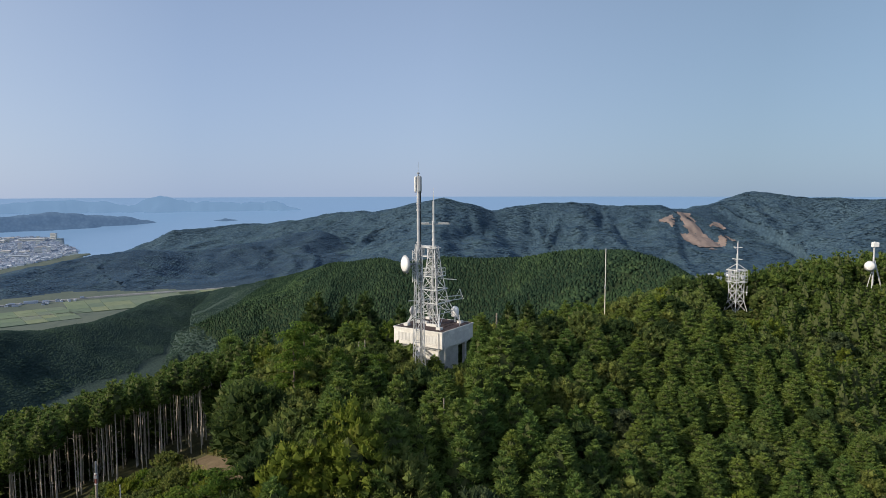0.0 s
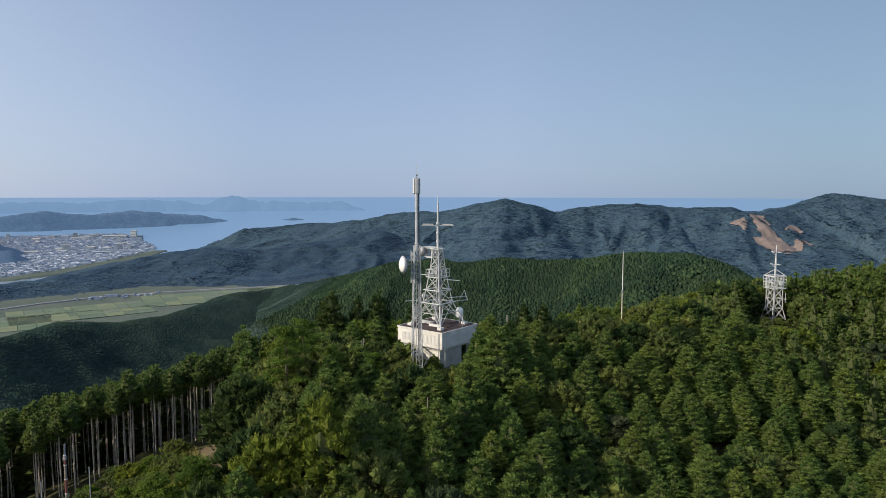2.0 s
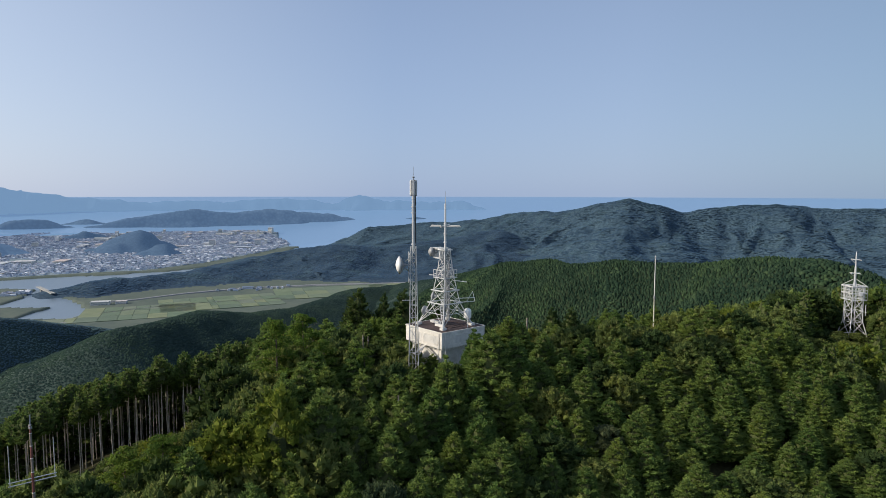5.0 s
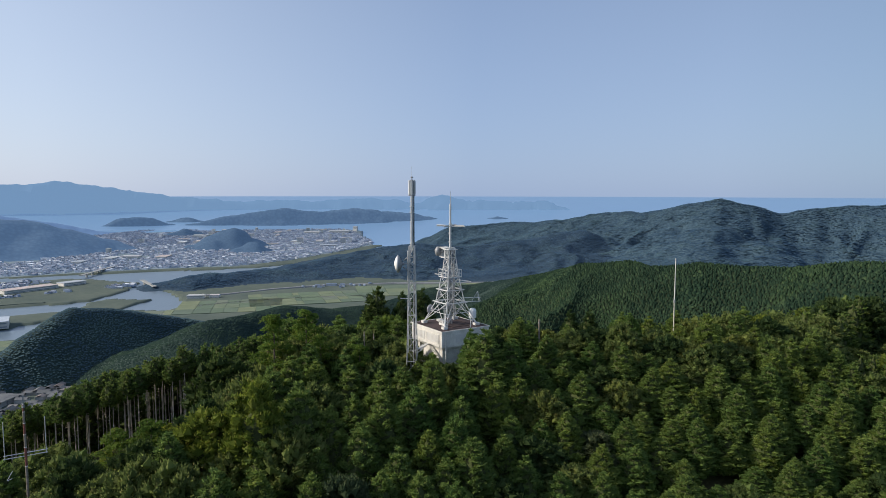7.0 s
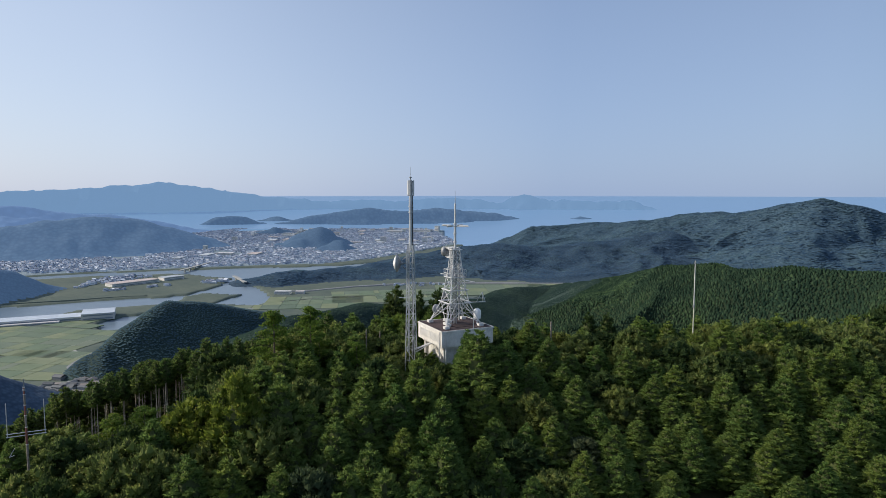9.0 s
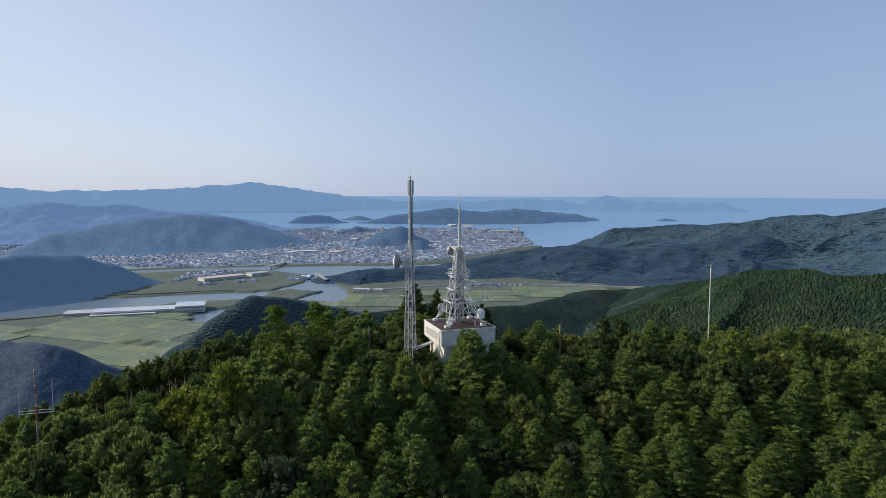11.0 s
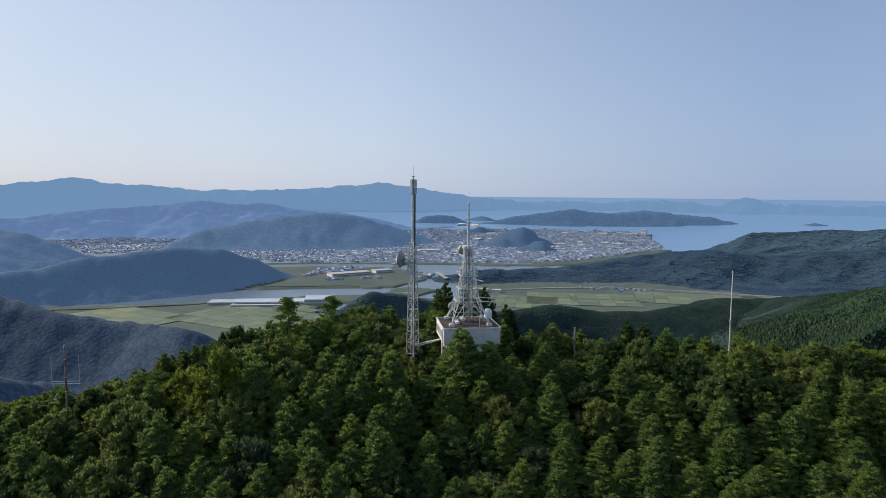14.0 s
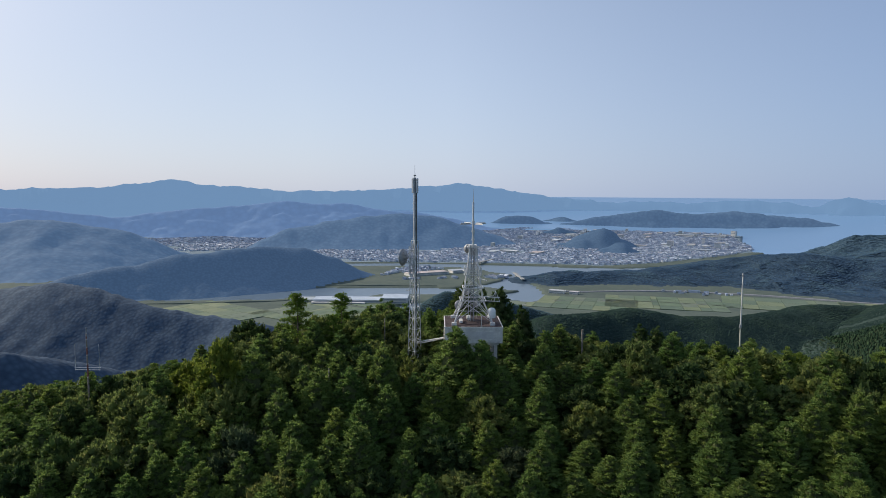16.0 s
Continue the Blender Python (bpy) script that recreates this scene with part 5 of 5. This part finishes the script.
# trees further along the ridge, one body of wood
def wood(name, rows, label, mats, clumps=92, each=6):
    thin = np.random.default_rng(77)
    low = {k: [] for k in ("cypress", "broadleaf")}
    for _ in range(3):
        low["cypress"].append((cypress_crown(8.5, 5.0, clumps, each, 0.4, thin), 8.5))
        low["broadleaf"].append((round_crown(5.6, 4.4, 90, 7, 0.36, thin), 5.6))
        low["cypress"][-1][0][0][-42:, :2] *= 0.72      # a slimmer inner body under the thinner leaves
        low["broadleaf"][-1][0][0][-35:, :2] *= 0.72
    vs, fs, sl, n = [], [], [], 0
    for x, y, top, kind in rows:
        kind = "cypress" if kind == "cypress" else "broadleaf"
        (v, f, core), h = low[kind][int(thin.integers(0, 3))]
        z = ground_at(x, y) - 0.15
        s, a, w = max(top - z, 2) / h, thin.uniform(0, 6.28), thin.uniform(0.85, 1.15)
        c, q = math.cos(a), math.sin(a)
        vs.append(np.stack([(v[:, 0] * c - v[:, 1] * q) * s * w + x, (v[:, 0] * q + v[:, 1] * c) * s * w + y, v[:, 2] * s + z], -1))
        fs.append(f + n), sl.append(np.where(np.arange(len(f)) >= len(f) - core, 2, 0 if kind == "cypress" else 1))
        n += len(v)
    return tagged(new(name, sheet_mesh(name, np.concatenate(vs), np.concatenate(fs), mats, np.concatenate(sl), smooth=False)), label, "woods", kind="stuff")


back = np.random.default_rng(9).uniform((-95, 40), (-14, 125), (2600, 2))
bd, _, bs = to_line(back[:, 0], back[:, 1], CREST)
for (x, y), d, sd in zip(back.tolist(), bd.tolist(), bs.tolist()):
    if sd < 0 and 38 < d < 80 and not crowded(x, y, 3.2):
        GRID.setdefault((int(x // 4), int(y // 4)), []).append((x, y, 3.2))
        rest.append((x, y, ground_at(x, y) + 8.5, "cypress"))
wood("ridge_wood", rest, "dense mixed green wood further along the ridge", [M["wood_leaf"], M["wood_leaf"], M["inner_shade"]])

# the lower slope under the camera's way
low = np.random.default_rng(15).uniform((-40, -70), (190, 130), (9000, 2))
ld, _, ls = to_line(low[:, 0], low[:, 1], CREST)
under = []
for (x, y), d, sd in zip(low.tolist(), ld.tolist(), ls.tolist()):
    if sd > 0 and 45 < d < 110 and not crowded(x, y, 4.4):
        GRID.setdefault((int(x // 4), int(y // 4)), []).append((x, y, 4.4))
        under.append((x, y, ground_at(x, y) + 7.5, "cypress"))
wood("slope_wood", under, "dense green cypress wood on the lower slope", [M["wood_leaf"], M["wood_leaf"], M["inner_shade"]], 40, 3)

# the plantation with bare trunks on the far slope
rows = []
pr = np.random.default_rng(12)
for i in range(24):
    for j in range(12):
        s = (i - 4) / 18
        rows.append((-52 + 30 * s - j * 1.45 + pr.uniform(-0.8, 0.8), 50 + 23 * s + j * 1.9 + pr.uniform(-0.8, 0.8)))
for x, y in rows:
    z = ground_at(x, y)
    plant(x, y, z + pr.uniform(9.3, 11.2), "plantation", None, pr.uniform(0.85, 1.15))

# shrubs and grass of the clearing
def shrub_mesh(mat, seed):
    q = np.random.default_rng(seed)
    return crown_mesh("leaves", round_crown(1.5, 2.3, 90, 24, 0.13, q, 4), M[mat])


SHRUBS = [shrub_mesh(m, 40 + k) for k, m in enumerate(("yellow_leaf", "broadleaf", "pine", "broadleaf"))]
sr = np.random.default_rng(31)
for x, y in sr.uniform((-34, 36), (-10, 70), (420, 2)).tolist():
    near_path = float(to_line(np.array([x]), np.array([y]), [(-13, 52, 0), (-18, 56, 0), (-25, 66, 0)])[0][0])
    if not inside(np.array([x]), np.array([y]), CLEARING)[0] or near_path < 1.9 or (near_path < 5 and sr.random() < 0.6) or crowded(x, y, 1.25):
        continue
    GRID.setdefault((int(x // 4), int(y // 4)), []).append((x, y, 1.25))
    s = sr.uniform(0.7, 1.5)
    b = thing("shrub", Matrix.Translation((x, y, ground_at(x, y) - 0.25 * s)) @ Matrix.Rotation(sr.uniform(0, 6), 4, "Z") @ Matrix.Diagonal((s, s, s, 1)), "bright green leafy shrub in the clearing", "shrub", "shrubs in the clearing")
    child("leaves", SHRUBS[int(sr.integers(0, 4))], b)

gr = np.random.default_rng(8)
pts = gr.uniform((-34, 38), (-12, 70), (9000, 2))
pts = pts[inside(pts[:, 0], pts[:, 1], CLEARING) & (to_line(pts[:, 0], pts[:, 1], [(-13, 52, 0), (-18, 56, 0), (-25, 66, 0)])[0] > 1.0)]
pz, _ = land(pts[:, 0], pts[:, 1])
base = np.stack([pts[:, 0], pts[:, 1], pz], -1)
a = gr.uniform(0, 6.28, len(base))
side_v, tip = np.stack([np.cos(a), np.sin(a), 0 * a], -1) * 0.05, np.stack([gr.normal(0, 0.15, len(a)), gr.normal(0, 0.15, len(a)), gr.uniform(0.3, 0.8, len(a))], -1)
blades = np.stack([base - side_v, base + side_v, base + tip + side_v * 0.3, base + tip - side_v * 0.3], 1).reshape(-1, 3)
tagged(new("grass", sheet_mesh("grass", blades, np.arange(len(blades)).reshape(-1, 4), [M["grass"]], smooth=False)), "dry yellow-green grass of the clearing", "grass", kind="stuff")


# ---- woods on the hills ----
def hill_wood(name, ridge, gap, reach, tall, label, seed, leaf="shaded_slope_leaf", west=-1e9, east=1e9, near=None, sides=3, far_off=True):
    """Tree crowns close together over the slopes below a crest: planted stands of pointed conifers, and rounded broadleaf between them."""
    q = np.random.default_rng(seed)
    P = np.array(RIDGES[ridge], dtype=float)
    lo, hi = P[:, :2].min(0) - reach, P[:, :2].max(0) + reach
    cx, cy = np.meshgrid(np.arange(lo[0], hi[0], gap), np.arange(lo[1], hi[1], gap))
    xy = np.stack([cx.ravel(), cy.ravel()], -1) + q.uniform(-0.5, 0.5, (cx.size, 2)) * gap
    d, _, _ = to_line(xy[:, 0], xy[:, 1], RIDGES[ridge])
    # the far side of the crest is never seen
    k = np.argmin(((xy[:, None] - P[None, :, :2]) ** 2).sum(-1), axis=1)
    behind = np.hypot(*(xy - EYE[:2]).T) - np.hypot(*(P[k, :2] - EYE[:2]).T)
    edge = 60 * fbm(xy[:, 0], xy[:, 1], 90, 3, 3)
    xy = xy[(d < reach) & (behind < (300 if ridge == "green_ridge" else 60)) & (xy[:, 0] > west + edge) & (xy[:, 0] < east + edge)]
    z, own = land(xy[:, 0], xy[:, 1], near or ("green_ridge", "river_hill", "dark_hill", "low_spur", "front_ridge"))
    ok = ((own == list(RIDGES).index(ridge)) | ((own == -1) & (to_line(xy[:, 0], xy[:, 1], CREST)[0] > 170))) & (z > PLAIN + 3)
    for poly in QUARRY:
        ok &= ~inside(xy[:, 0] + 14 * fbm(xy[:, 0], xy[:, 1], 45, 3, 51), xy[:, 1] + 14 * fbm(xy[:, 0], xy[:, 1], 45, 3, 52), poly)
    xy, z = xy[ok], z[ok]
    n = len(z)
    leafy = fbm(xy[:, 0], xy[:, 1], 110, 3, 200 + seed) > 0.12
    age = 1 + 0.22 * fbm(xy[:, 0], xy[:, 1], 60, 2, 230 + seed)
    h = tall * age * q.uniform(0.75, 1.25, n) * np.where(leafy, 0.78, 1.0)
    w = gap * 0.62 * q.uniform(0.8, 1.3, n) * np.where(leafy, 1.25, 1.0)
    belt, waist = np.where(leafy, 0.62, 0.34), np.where(leafy, 0.95, 0.80)
    ang = q.uniform(0, 6.28, (n, 1)) + np.arange(sides) * 2 * math.pi / sides

    def ring(radius, height):
        rr = radius[:, None] * q.uniform(0.75, 1.2, (n, sides))
        return np.stack([xy[:, :1] + np.cos(ang) * rr, xy[:, 1:] + np.sin(ang) * rr, np.repeat((z + height)[:, None], sides, 1) + q.uniform(-0.08, 0.08, (n, sides)) * h[:, None]], -1)

    tip = np.stack([xy[:, 0] + q.normal(0, 0.12, n) * w, xy[:, 1] + q.normal(0, 0.12, n) * w, z + h], -1)[:, None]
    o = sides
    if far_off:                                 # low crowns that close over one another
        v = np.concatenate([ring(w * 1.3, 0 * h - 0.3), tip], 1).reshape(-1, 3)
        f = [(a, (a + 1) % o, o) for a in range(o)]
    else:
        v = np.concatenate([ring(w, 0 * h - 0.4), ring(w * waist, h * belt), tip], 1).reshape(-1, 3)
        f = [(a, (a + 1) % o, o + (a + 1) % o) for a in range(o)] + [(a, o + (a + 1) % o, o + a) for a in range(o)] + [(o + a, o + (a + 1) % o, 2 * o) for a in range(o)]
    faces = (np.array(f)[None] + np.arange(n)[:, None, None] * (len(v) // n)).reshape(-1, 3)
    return tagged(new(name, sheet_mesh(name, nearer(v), faces, [M[leaf]], smooth=True)), label, "woods", kind="stuff")


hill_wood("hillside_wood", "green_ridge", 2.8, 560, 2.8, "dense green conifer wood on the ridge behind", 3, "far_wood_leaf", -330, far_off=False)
hill_wood("hillside_wood", "green_ridge", 3.0, 560, 1.4, "green wood on the western slope, darkened and blued for shade and haze", 5, "shaded_slope_leaf", -1e9, -330)
hill_wood("hillside_wood", "river_hill", 2.8, 220, 1.1, "dark wood on the hill beside the river", 4, "hazy_river_leaf")
hill_wood("hillside_wood", "front_ridge", 5.5, 420, 1.0, "dark wood on the ridge along the valley, blued for haze", 11, "hazy_front_leaf", near=("front_ridge", "back_ridge"))
hill_wood("hillside_wood", "back_ridge", 7.0, 700, 1.0, "green wood on the long mountain ridge, blued for haze", 12, "hazy_back_leaf", near=("front_ridge", "back_ridge"))


# ---- the valley: fields, roads, bridges, town ----
def strip(name, pts, half, lift, mat, label, category):
    """A band of even width along a line, laid on the valley floor, with an edge of its own thickness."""
    P = np.array(pts, dtype=float)
    d = unit(np.gradient(P, axis=0))
    n = np.stack([-d[:, 1], d[:, 0]], -1) * half
    z = np.full(len(P), PLAIN + lift)
    low = np.full(len(P), PLAIN - 2.0)
    top_l, top_r = np.column_stack([P + n, z]), np.column_stack([P - n, z])
    bot_l, bot_r = np.column_stack([P + n * 1.6, low]), np.column_stack([P - n * 1.6, low])
    v = np.stack([bot_l, top_l, top_r, bot_r], 1).reshape(-1, 3)
    f = [(i * 4 + k, i * 4 + k + 1, i * 4 + k + 5, i * 4 + k + 4) for i in range(len(P) - 1) for k in range(3)]
    return tagged(new(name, mesh(name, nearer(v), f, mat)), label, category, kind="structure")


def smooth_line(pts, step=25):
    P = np.array(pts, dtype=float)
    s = np.concatenate([[0], np.cumsum(np.hypot(*(P[1:] - P[:-1]).T))])
    t = np.arange(0, s[-1], step)
    return np.column_stack([np.interp(t, s, P[:, 0]), np.interp(t, s, P[:, 1])])


strip("road", smooth_line([(-1140, 1165), (-1090, 1215), (-1040, 1330), (-960, 1440), (-800, 1560), (-640, 1640), (-480, 1740)]), 5, 2.2, M["asphalt"], "pale valley road on a low bank", "road")
strip("road", smooth_line([(-1035, 1060), (-1000, 1130), (-900, 1250), (-760, 1350)]), 3, 1.0, M["asphalt"], "narrow pale farm road", "road")
strip("road", smooth_line([(-760, 400), (-830, 480), (-900, 510), (-960, 600), (-1000, 700), (-1030, 770), (-1040, 880), (-1020, 990)]), 4, 1.2, M["asphalt"], "winding grey valley road", "road")
strip("canal", smooth_line([(-850, 470), (-906, 536), (-1004, 565), (-1043, 635), (-1009, 708), (-1060, 728)]), 7, 0.9, M["concrete"], "concrete-lined canal zigzagging through the fields", "canal")
strip("embankment", smooth_line([(-1700, 425), (-1630, 530), (-1573, 650), (-1520, 745), (-1463, 826), (-1417, 912), (-1358, 972)]), 5, 2.0, M["plain_grass"], "grassy river embankment", "embankment")
strip("embankment", smooth_line([(-1480, 255), (-1430, 350), (-1395, 450), (-1362, 522), (-1372, 590)]), 5, 2.0, M["plain_grass"], "grassy river embankment", "embankment")


def bridge(name, a, b, piers, label):
    a, b = np.array(a, float), np.array(b, float)
    t = thing(name, pose(0, 0, 0), label, "bridge")
    n = unit(np.array([-(b - a)[1], (b - a)[0]])) * 5
    top, under = SEA + 10.0, SEA + 8.2
    v = [(*(p + s * n), z) for p in (a, b) for s in (-1, 1) for z in (under, top)]
    child("deck", mesh("deck", nearer(np.array(v)), [(1, 3, 7, 5), (0, 4, 6, 2), (0, 1, 5, 4), (2, 6, 7, 3), (0, 2, 3, 1), (4, 5, 7, 6)], M["concrete"]), t)
    for i in range(1, piers + 1):
        c = a + (b - a) * i / (piers + 1)
        bm = box_bm((4, 4, under - SEA + 7.5), (*nearer(np.array([c[0], c[1], (under + SEA) / 2 - 4])),))
        part("pier", bm, M["concrete"], t)
    return t


bridge("bridge", (-1690, 1280), (-1800, 1480), 5, "long pale road bridge over the river")
bridge("bridge", (-1450, 1286), (-1318, 1210), 4, "low concrete weir bridge over the river mouth")

FIELD_BLOCKS = [((-1130, 1000), (-850, 1160), 38.0, 9, 3), ((-1010, 1170), (-750, 1340), 42.0, 8, 4), ((-850, 1390), (-560, 1560), 35.0, 7, 3), ((-660, 1550), (-420, 1700), 33.0, 6, 3),
                ((-1290, 460), (-990, 650), 20.0, 9, 5), ((-1030, 420), (-850, 570), 24.0, 6, 4), ((-1250, 660), (-1080, 760), 15.0, 4, 3), ((-1420, 260), (-1180, 440), 20.0, 7, 4)]
farmland = tagged(new("farmland"), "patchwork of green and yellow rice fields", "farmland", kind="structure")
FIELD = from_bm("field", box_bm((1, 1, 1), (0, 0, 0)), M["field"])
fr = np.random.default_rng(14)
for (ax, ay), (bx, by), turn, nu, nv in FIELD_BLOCKS:
    cx, cy, lu, lv = (ax + bx) / 2, (ay + by) / 2, abs(bx - ax), abs(by - ay)
    c, s = math.cos(radians(turn)), math.sin(radians(turn))
    cuts = np.sort(np.concatenate([[0, 1], (np.arange(1, nu) + fr.uniform(-0.42, 0.42, nu - 1)) / nu]))
    for i in range(nu):
        for j in range(nv):
            u0, u1 = cuts[i], cuts[i + 1]
            px, py = (u0 + u1 - 1) / 2 * lu, ((j + 0.5) / nv - 0.5) * lv
            x, y = cx + px * c - py * s, cy + px * s + py * c
            z, own = land(np.array([x]), np.array([y]))
            if own[0] != -2 or z[0] < SEA:
                continue
            child("field", FIELD, farmland, Matrix.Translation((x, y, PLAIN + 0.2)) @ Matrix.Rotation(radians(turn), 4, "Z") @ Matrix.Diagonal(((u1 - u0) * lu - 0.8, lv / nv - 0.8, 1.6, 1)))


def house_cloud(name, poly, count, label, seed, size=(8, 15), tall=(4, 8), gap=0.0, mats=("hazy_house_wall", "hazy_house_roof")):
    """Many small gabled houses, a few storeys at most."""
    q = np.random.default_rng(seed)
    P = np.array(poly)
    xy = q.uniform(P.min(0), P.max(0), (count * 3, 2))
    xy = xy[inside(xy[:, 0], xy[:, 1], poly)]
    z, own = land(xy[:, 0], xy[:, 1])
    dens = fbm(xy[:, 0], xy[:, 1], 260, 3, 71)
    ok = (own == -2) & (z > SEA) & (dens > -0.55 + gap)
    xy, z = xy[ok][:count], z[ok][:count]
    n = len(z)
    w, l, h = q.uniform(*size, n) / 2, q.uniform(*size, n) * 0.75, q.uniform(*tall, n)
    big = q.random(n) < 0.03
    w, l, h = np.where(big, w * 2.2, w), np.where(big, l * 2.6, l), np.where(big, h * 1.3, h)
    rise = np.where(big, 0.6, w * 0.45)
    a = radians(28) + q.choice([0, math.pi / 2], n) + q.normal(0, 0.12, n)
    corner = [(-1, -1, 0), (1, -1, 0), (1, 1, 0), (-1, 1, 0), (-1, -1, 1), (1, -1, 1), (1, 1, 1), (-1, 1, 1), (0, -1, 2), (0, 1, 2)]
    V = np.zeros((n, 10 + 6, 3))
    for k, (sx, sy, sz) in enumerate(corner + [(-1.1, -1.05, 1), (-1.1, 1.05, 1), (0, -1.05, 2), (0, 1.05, 2), (1.1, -1.05, 1), (1.1, 1.05, 1)]):
        px, py = sx * w, sy * l
        V[:, k, 0] = xy[:, 0] + px * np.cos(a) - py * np.sin(a)
        V[:, k, 1] = xy[:, 1] + px * np.sin(a) + py * np.cos(a)
        V[:, k, 2] = z - 1 + np.where(sz == 0, 0, h + 1) + np.where(sz == 2, rise, 0) + (0.15 if k >= 10 else 0)
    f = np.array([(0, 1, 5, 4), (1, 2, 6, 5), (2, 3, 7, 6), (3, 0, 4, 7), (10, 12, 13, 11), (12, 14, 15, 13)])
    faces = (f[None] + np.arange(n)[:, None, None] * 16).reshape(-1, 4)
    slots = np.tile([0, 0, 0, 0, 1, 1], n)
    return tagged(new(name, sheet_mesh(name, nearer(V.reshape(-1, 3)), faces, [M[k] for k in mats], slots, smooth=False)), label, "houses", kind="stuff")


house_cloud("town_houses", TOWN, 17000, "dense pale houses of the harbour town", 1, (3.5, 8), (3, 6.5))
house_cloud("riverside_houses", TOWN_SOUTH, 330, "houses on the flat land between the rivers", 2, (5, 9), (3, 5), 0.35)
house_cloud("village_houses", [(-801, 413), (-880, 500), (-790, 545), (-745, 550), (-700, 600), (-640, 540), (-620, 470), (-677, 420)], 110, "grey-roofed village houses at the foot of the hill", 3, (6, 11), (3, 5), 0.0, ("village_wall", "village_roof"))
house_cloud("far_houses", TOWN_WEST, 2600, "pale houses of the plain behind the hill", 9, (4, 9), (3, 5))
house_cloud("valley_houses", VALLEY, 160, "small houses of the side valley", 4, (5, 9), (3, 5))
house_cloud("roadside_houses", [(-1100, 1240), (-1000, 1400), (-850, 1530), (-830, 1500), (-960, 1370), (-1060, 1230)], 60, "farmhouses along the valley road", 5, (5, 9), (3, 4.5))
house_cloud("foothill_houses", [(-1640, 300), (-1610, 480), (-1560, 700), (-1530, 690), (-1570, 470), (-1600, 290)], 90, "farmhouses along the foot of the hill", 6, (4.5, 8), (3, 4.5))


def town_block(x, y, size, turn, floors, label, name="town_building", roof="shed_roof", group="large buildings of the town"):
    """A larger building with window bands and a roof slab."""
    at = nearer(np.array([x, y, PLAIN - 0.5]))
    k = float(np.linalg.norm(at - EYE) / np.linalg.norm(np.array([x, y, PLAIN - 0.5]) - EYE))
    t = thing(name, Matrix.Translation(at) @ Matrix.Rotation(radians(turn), 4, "Z") @ Matrix.Diagonal((k, k, k, 1)), label, "building", group)
    w, d, h = size
    part("wall", box_bm((w, d, h), (0, 0, h / 2)), M["block_wall"], t)
    part("roof", box_bm((w + 1, d + 1, 0.8), (0, 0, h + 0.4)), M[roof], t)
    for i in range(floors):
        for s in (-1, 1):
            part("window_band", box_bm((w * 0.9, 0.3, h / floors * 0.35), (0, s * (d / 2 + 0.1), h / floors * (i + 0.55))), M["window"], t)
    return t


br = np.random.default_rng(19)
for k in range(46):
    for _ in range(20):
        x, y = br.uniform((-2950, 1500), (-1600, 3500))
        one = np.array([x]), np.array([y])
        z, own = land(*one)
        if inside(*one, TOWN)[0] and own[0] == -2 and z[0] > SEA:
            break
    tall = k % 3 == 0
    town_block(x, y, (br.uniform(18, 34), br.uniform(12, 16), br.uniform(18, 30)) if tall else (br.uniform(35, 80), br.uniform(22, 40), br.uniform(7, 11)), 28 + 90 * int(br.integers(0, 2)), 6 if tall else 2, "pale concrete block in the town" if tall else "long low hall with a pale roof in the town")
town_block(-2700, 1700, (46, 26, 34), 28, 7, "large pale yellow building above the town roofs")
town_block(-2080, 3420, (26, 24, 34), 10, 4, "tall white works building at the harbour", "harbour_works")
town_block(-2120, 3300, (120, 40, 14), 20, 2, "long pale harbour shed", "harbour_shed")
town_block(-2230, 3180, (90, 36, 12), 20, 2, "long pale harbour shed", "harbour_shed")
town_block(-1590, 1060, (130, 40, 8), 84, 2, "long white hall with a pinkish roof beside the river", "riverside_hall")
town_block(-1585, 1175, (60, 34, 8), 84, 2, "long white hall beside the river", "riverside_hall")
town_block(-1118, 1150, (38, 20, 7), 30, 2, "white factory shed at the edge of the fields", "factory_shed")
town_block(-1085, 1176, (22, 16, 6), 30, 2, "white factory shed at the edge of the fields", "factory_shed")
town_block(-1215, 742, (58, 58, 13), 56, 2, "large pale blue-grey hall beside the river", "riverside_hall", "blue_roof")
town_block(-1268, 662, (176, 44, 8), 56, 1, "long low blue-grey hall beside the river", "riverside_hall", "blue_roof")
town_block(-1338, 572, (56, 40, 6), 56, 1, "low pale hall at the end of the long one", "riverside_hall", "shed_roof")
town_block(-1262, 622, (120, 16, 3.5), 56, 1, "long greenhouse row beside the river", "greenhouse", "shed_roof", "greenhouses")
for x, y, w in ((-1700, 2160, 90), (-1650, 2260, 80)):
    town_block(x, y, (w, 40, 4), 60, 1, "white greenhouse row at the edge of town", "greenhouse", "shed_roof", "greenhouses")
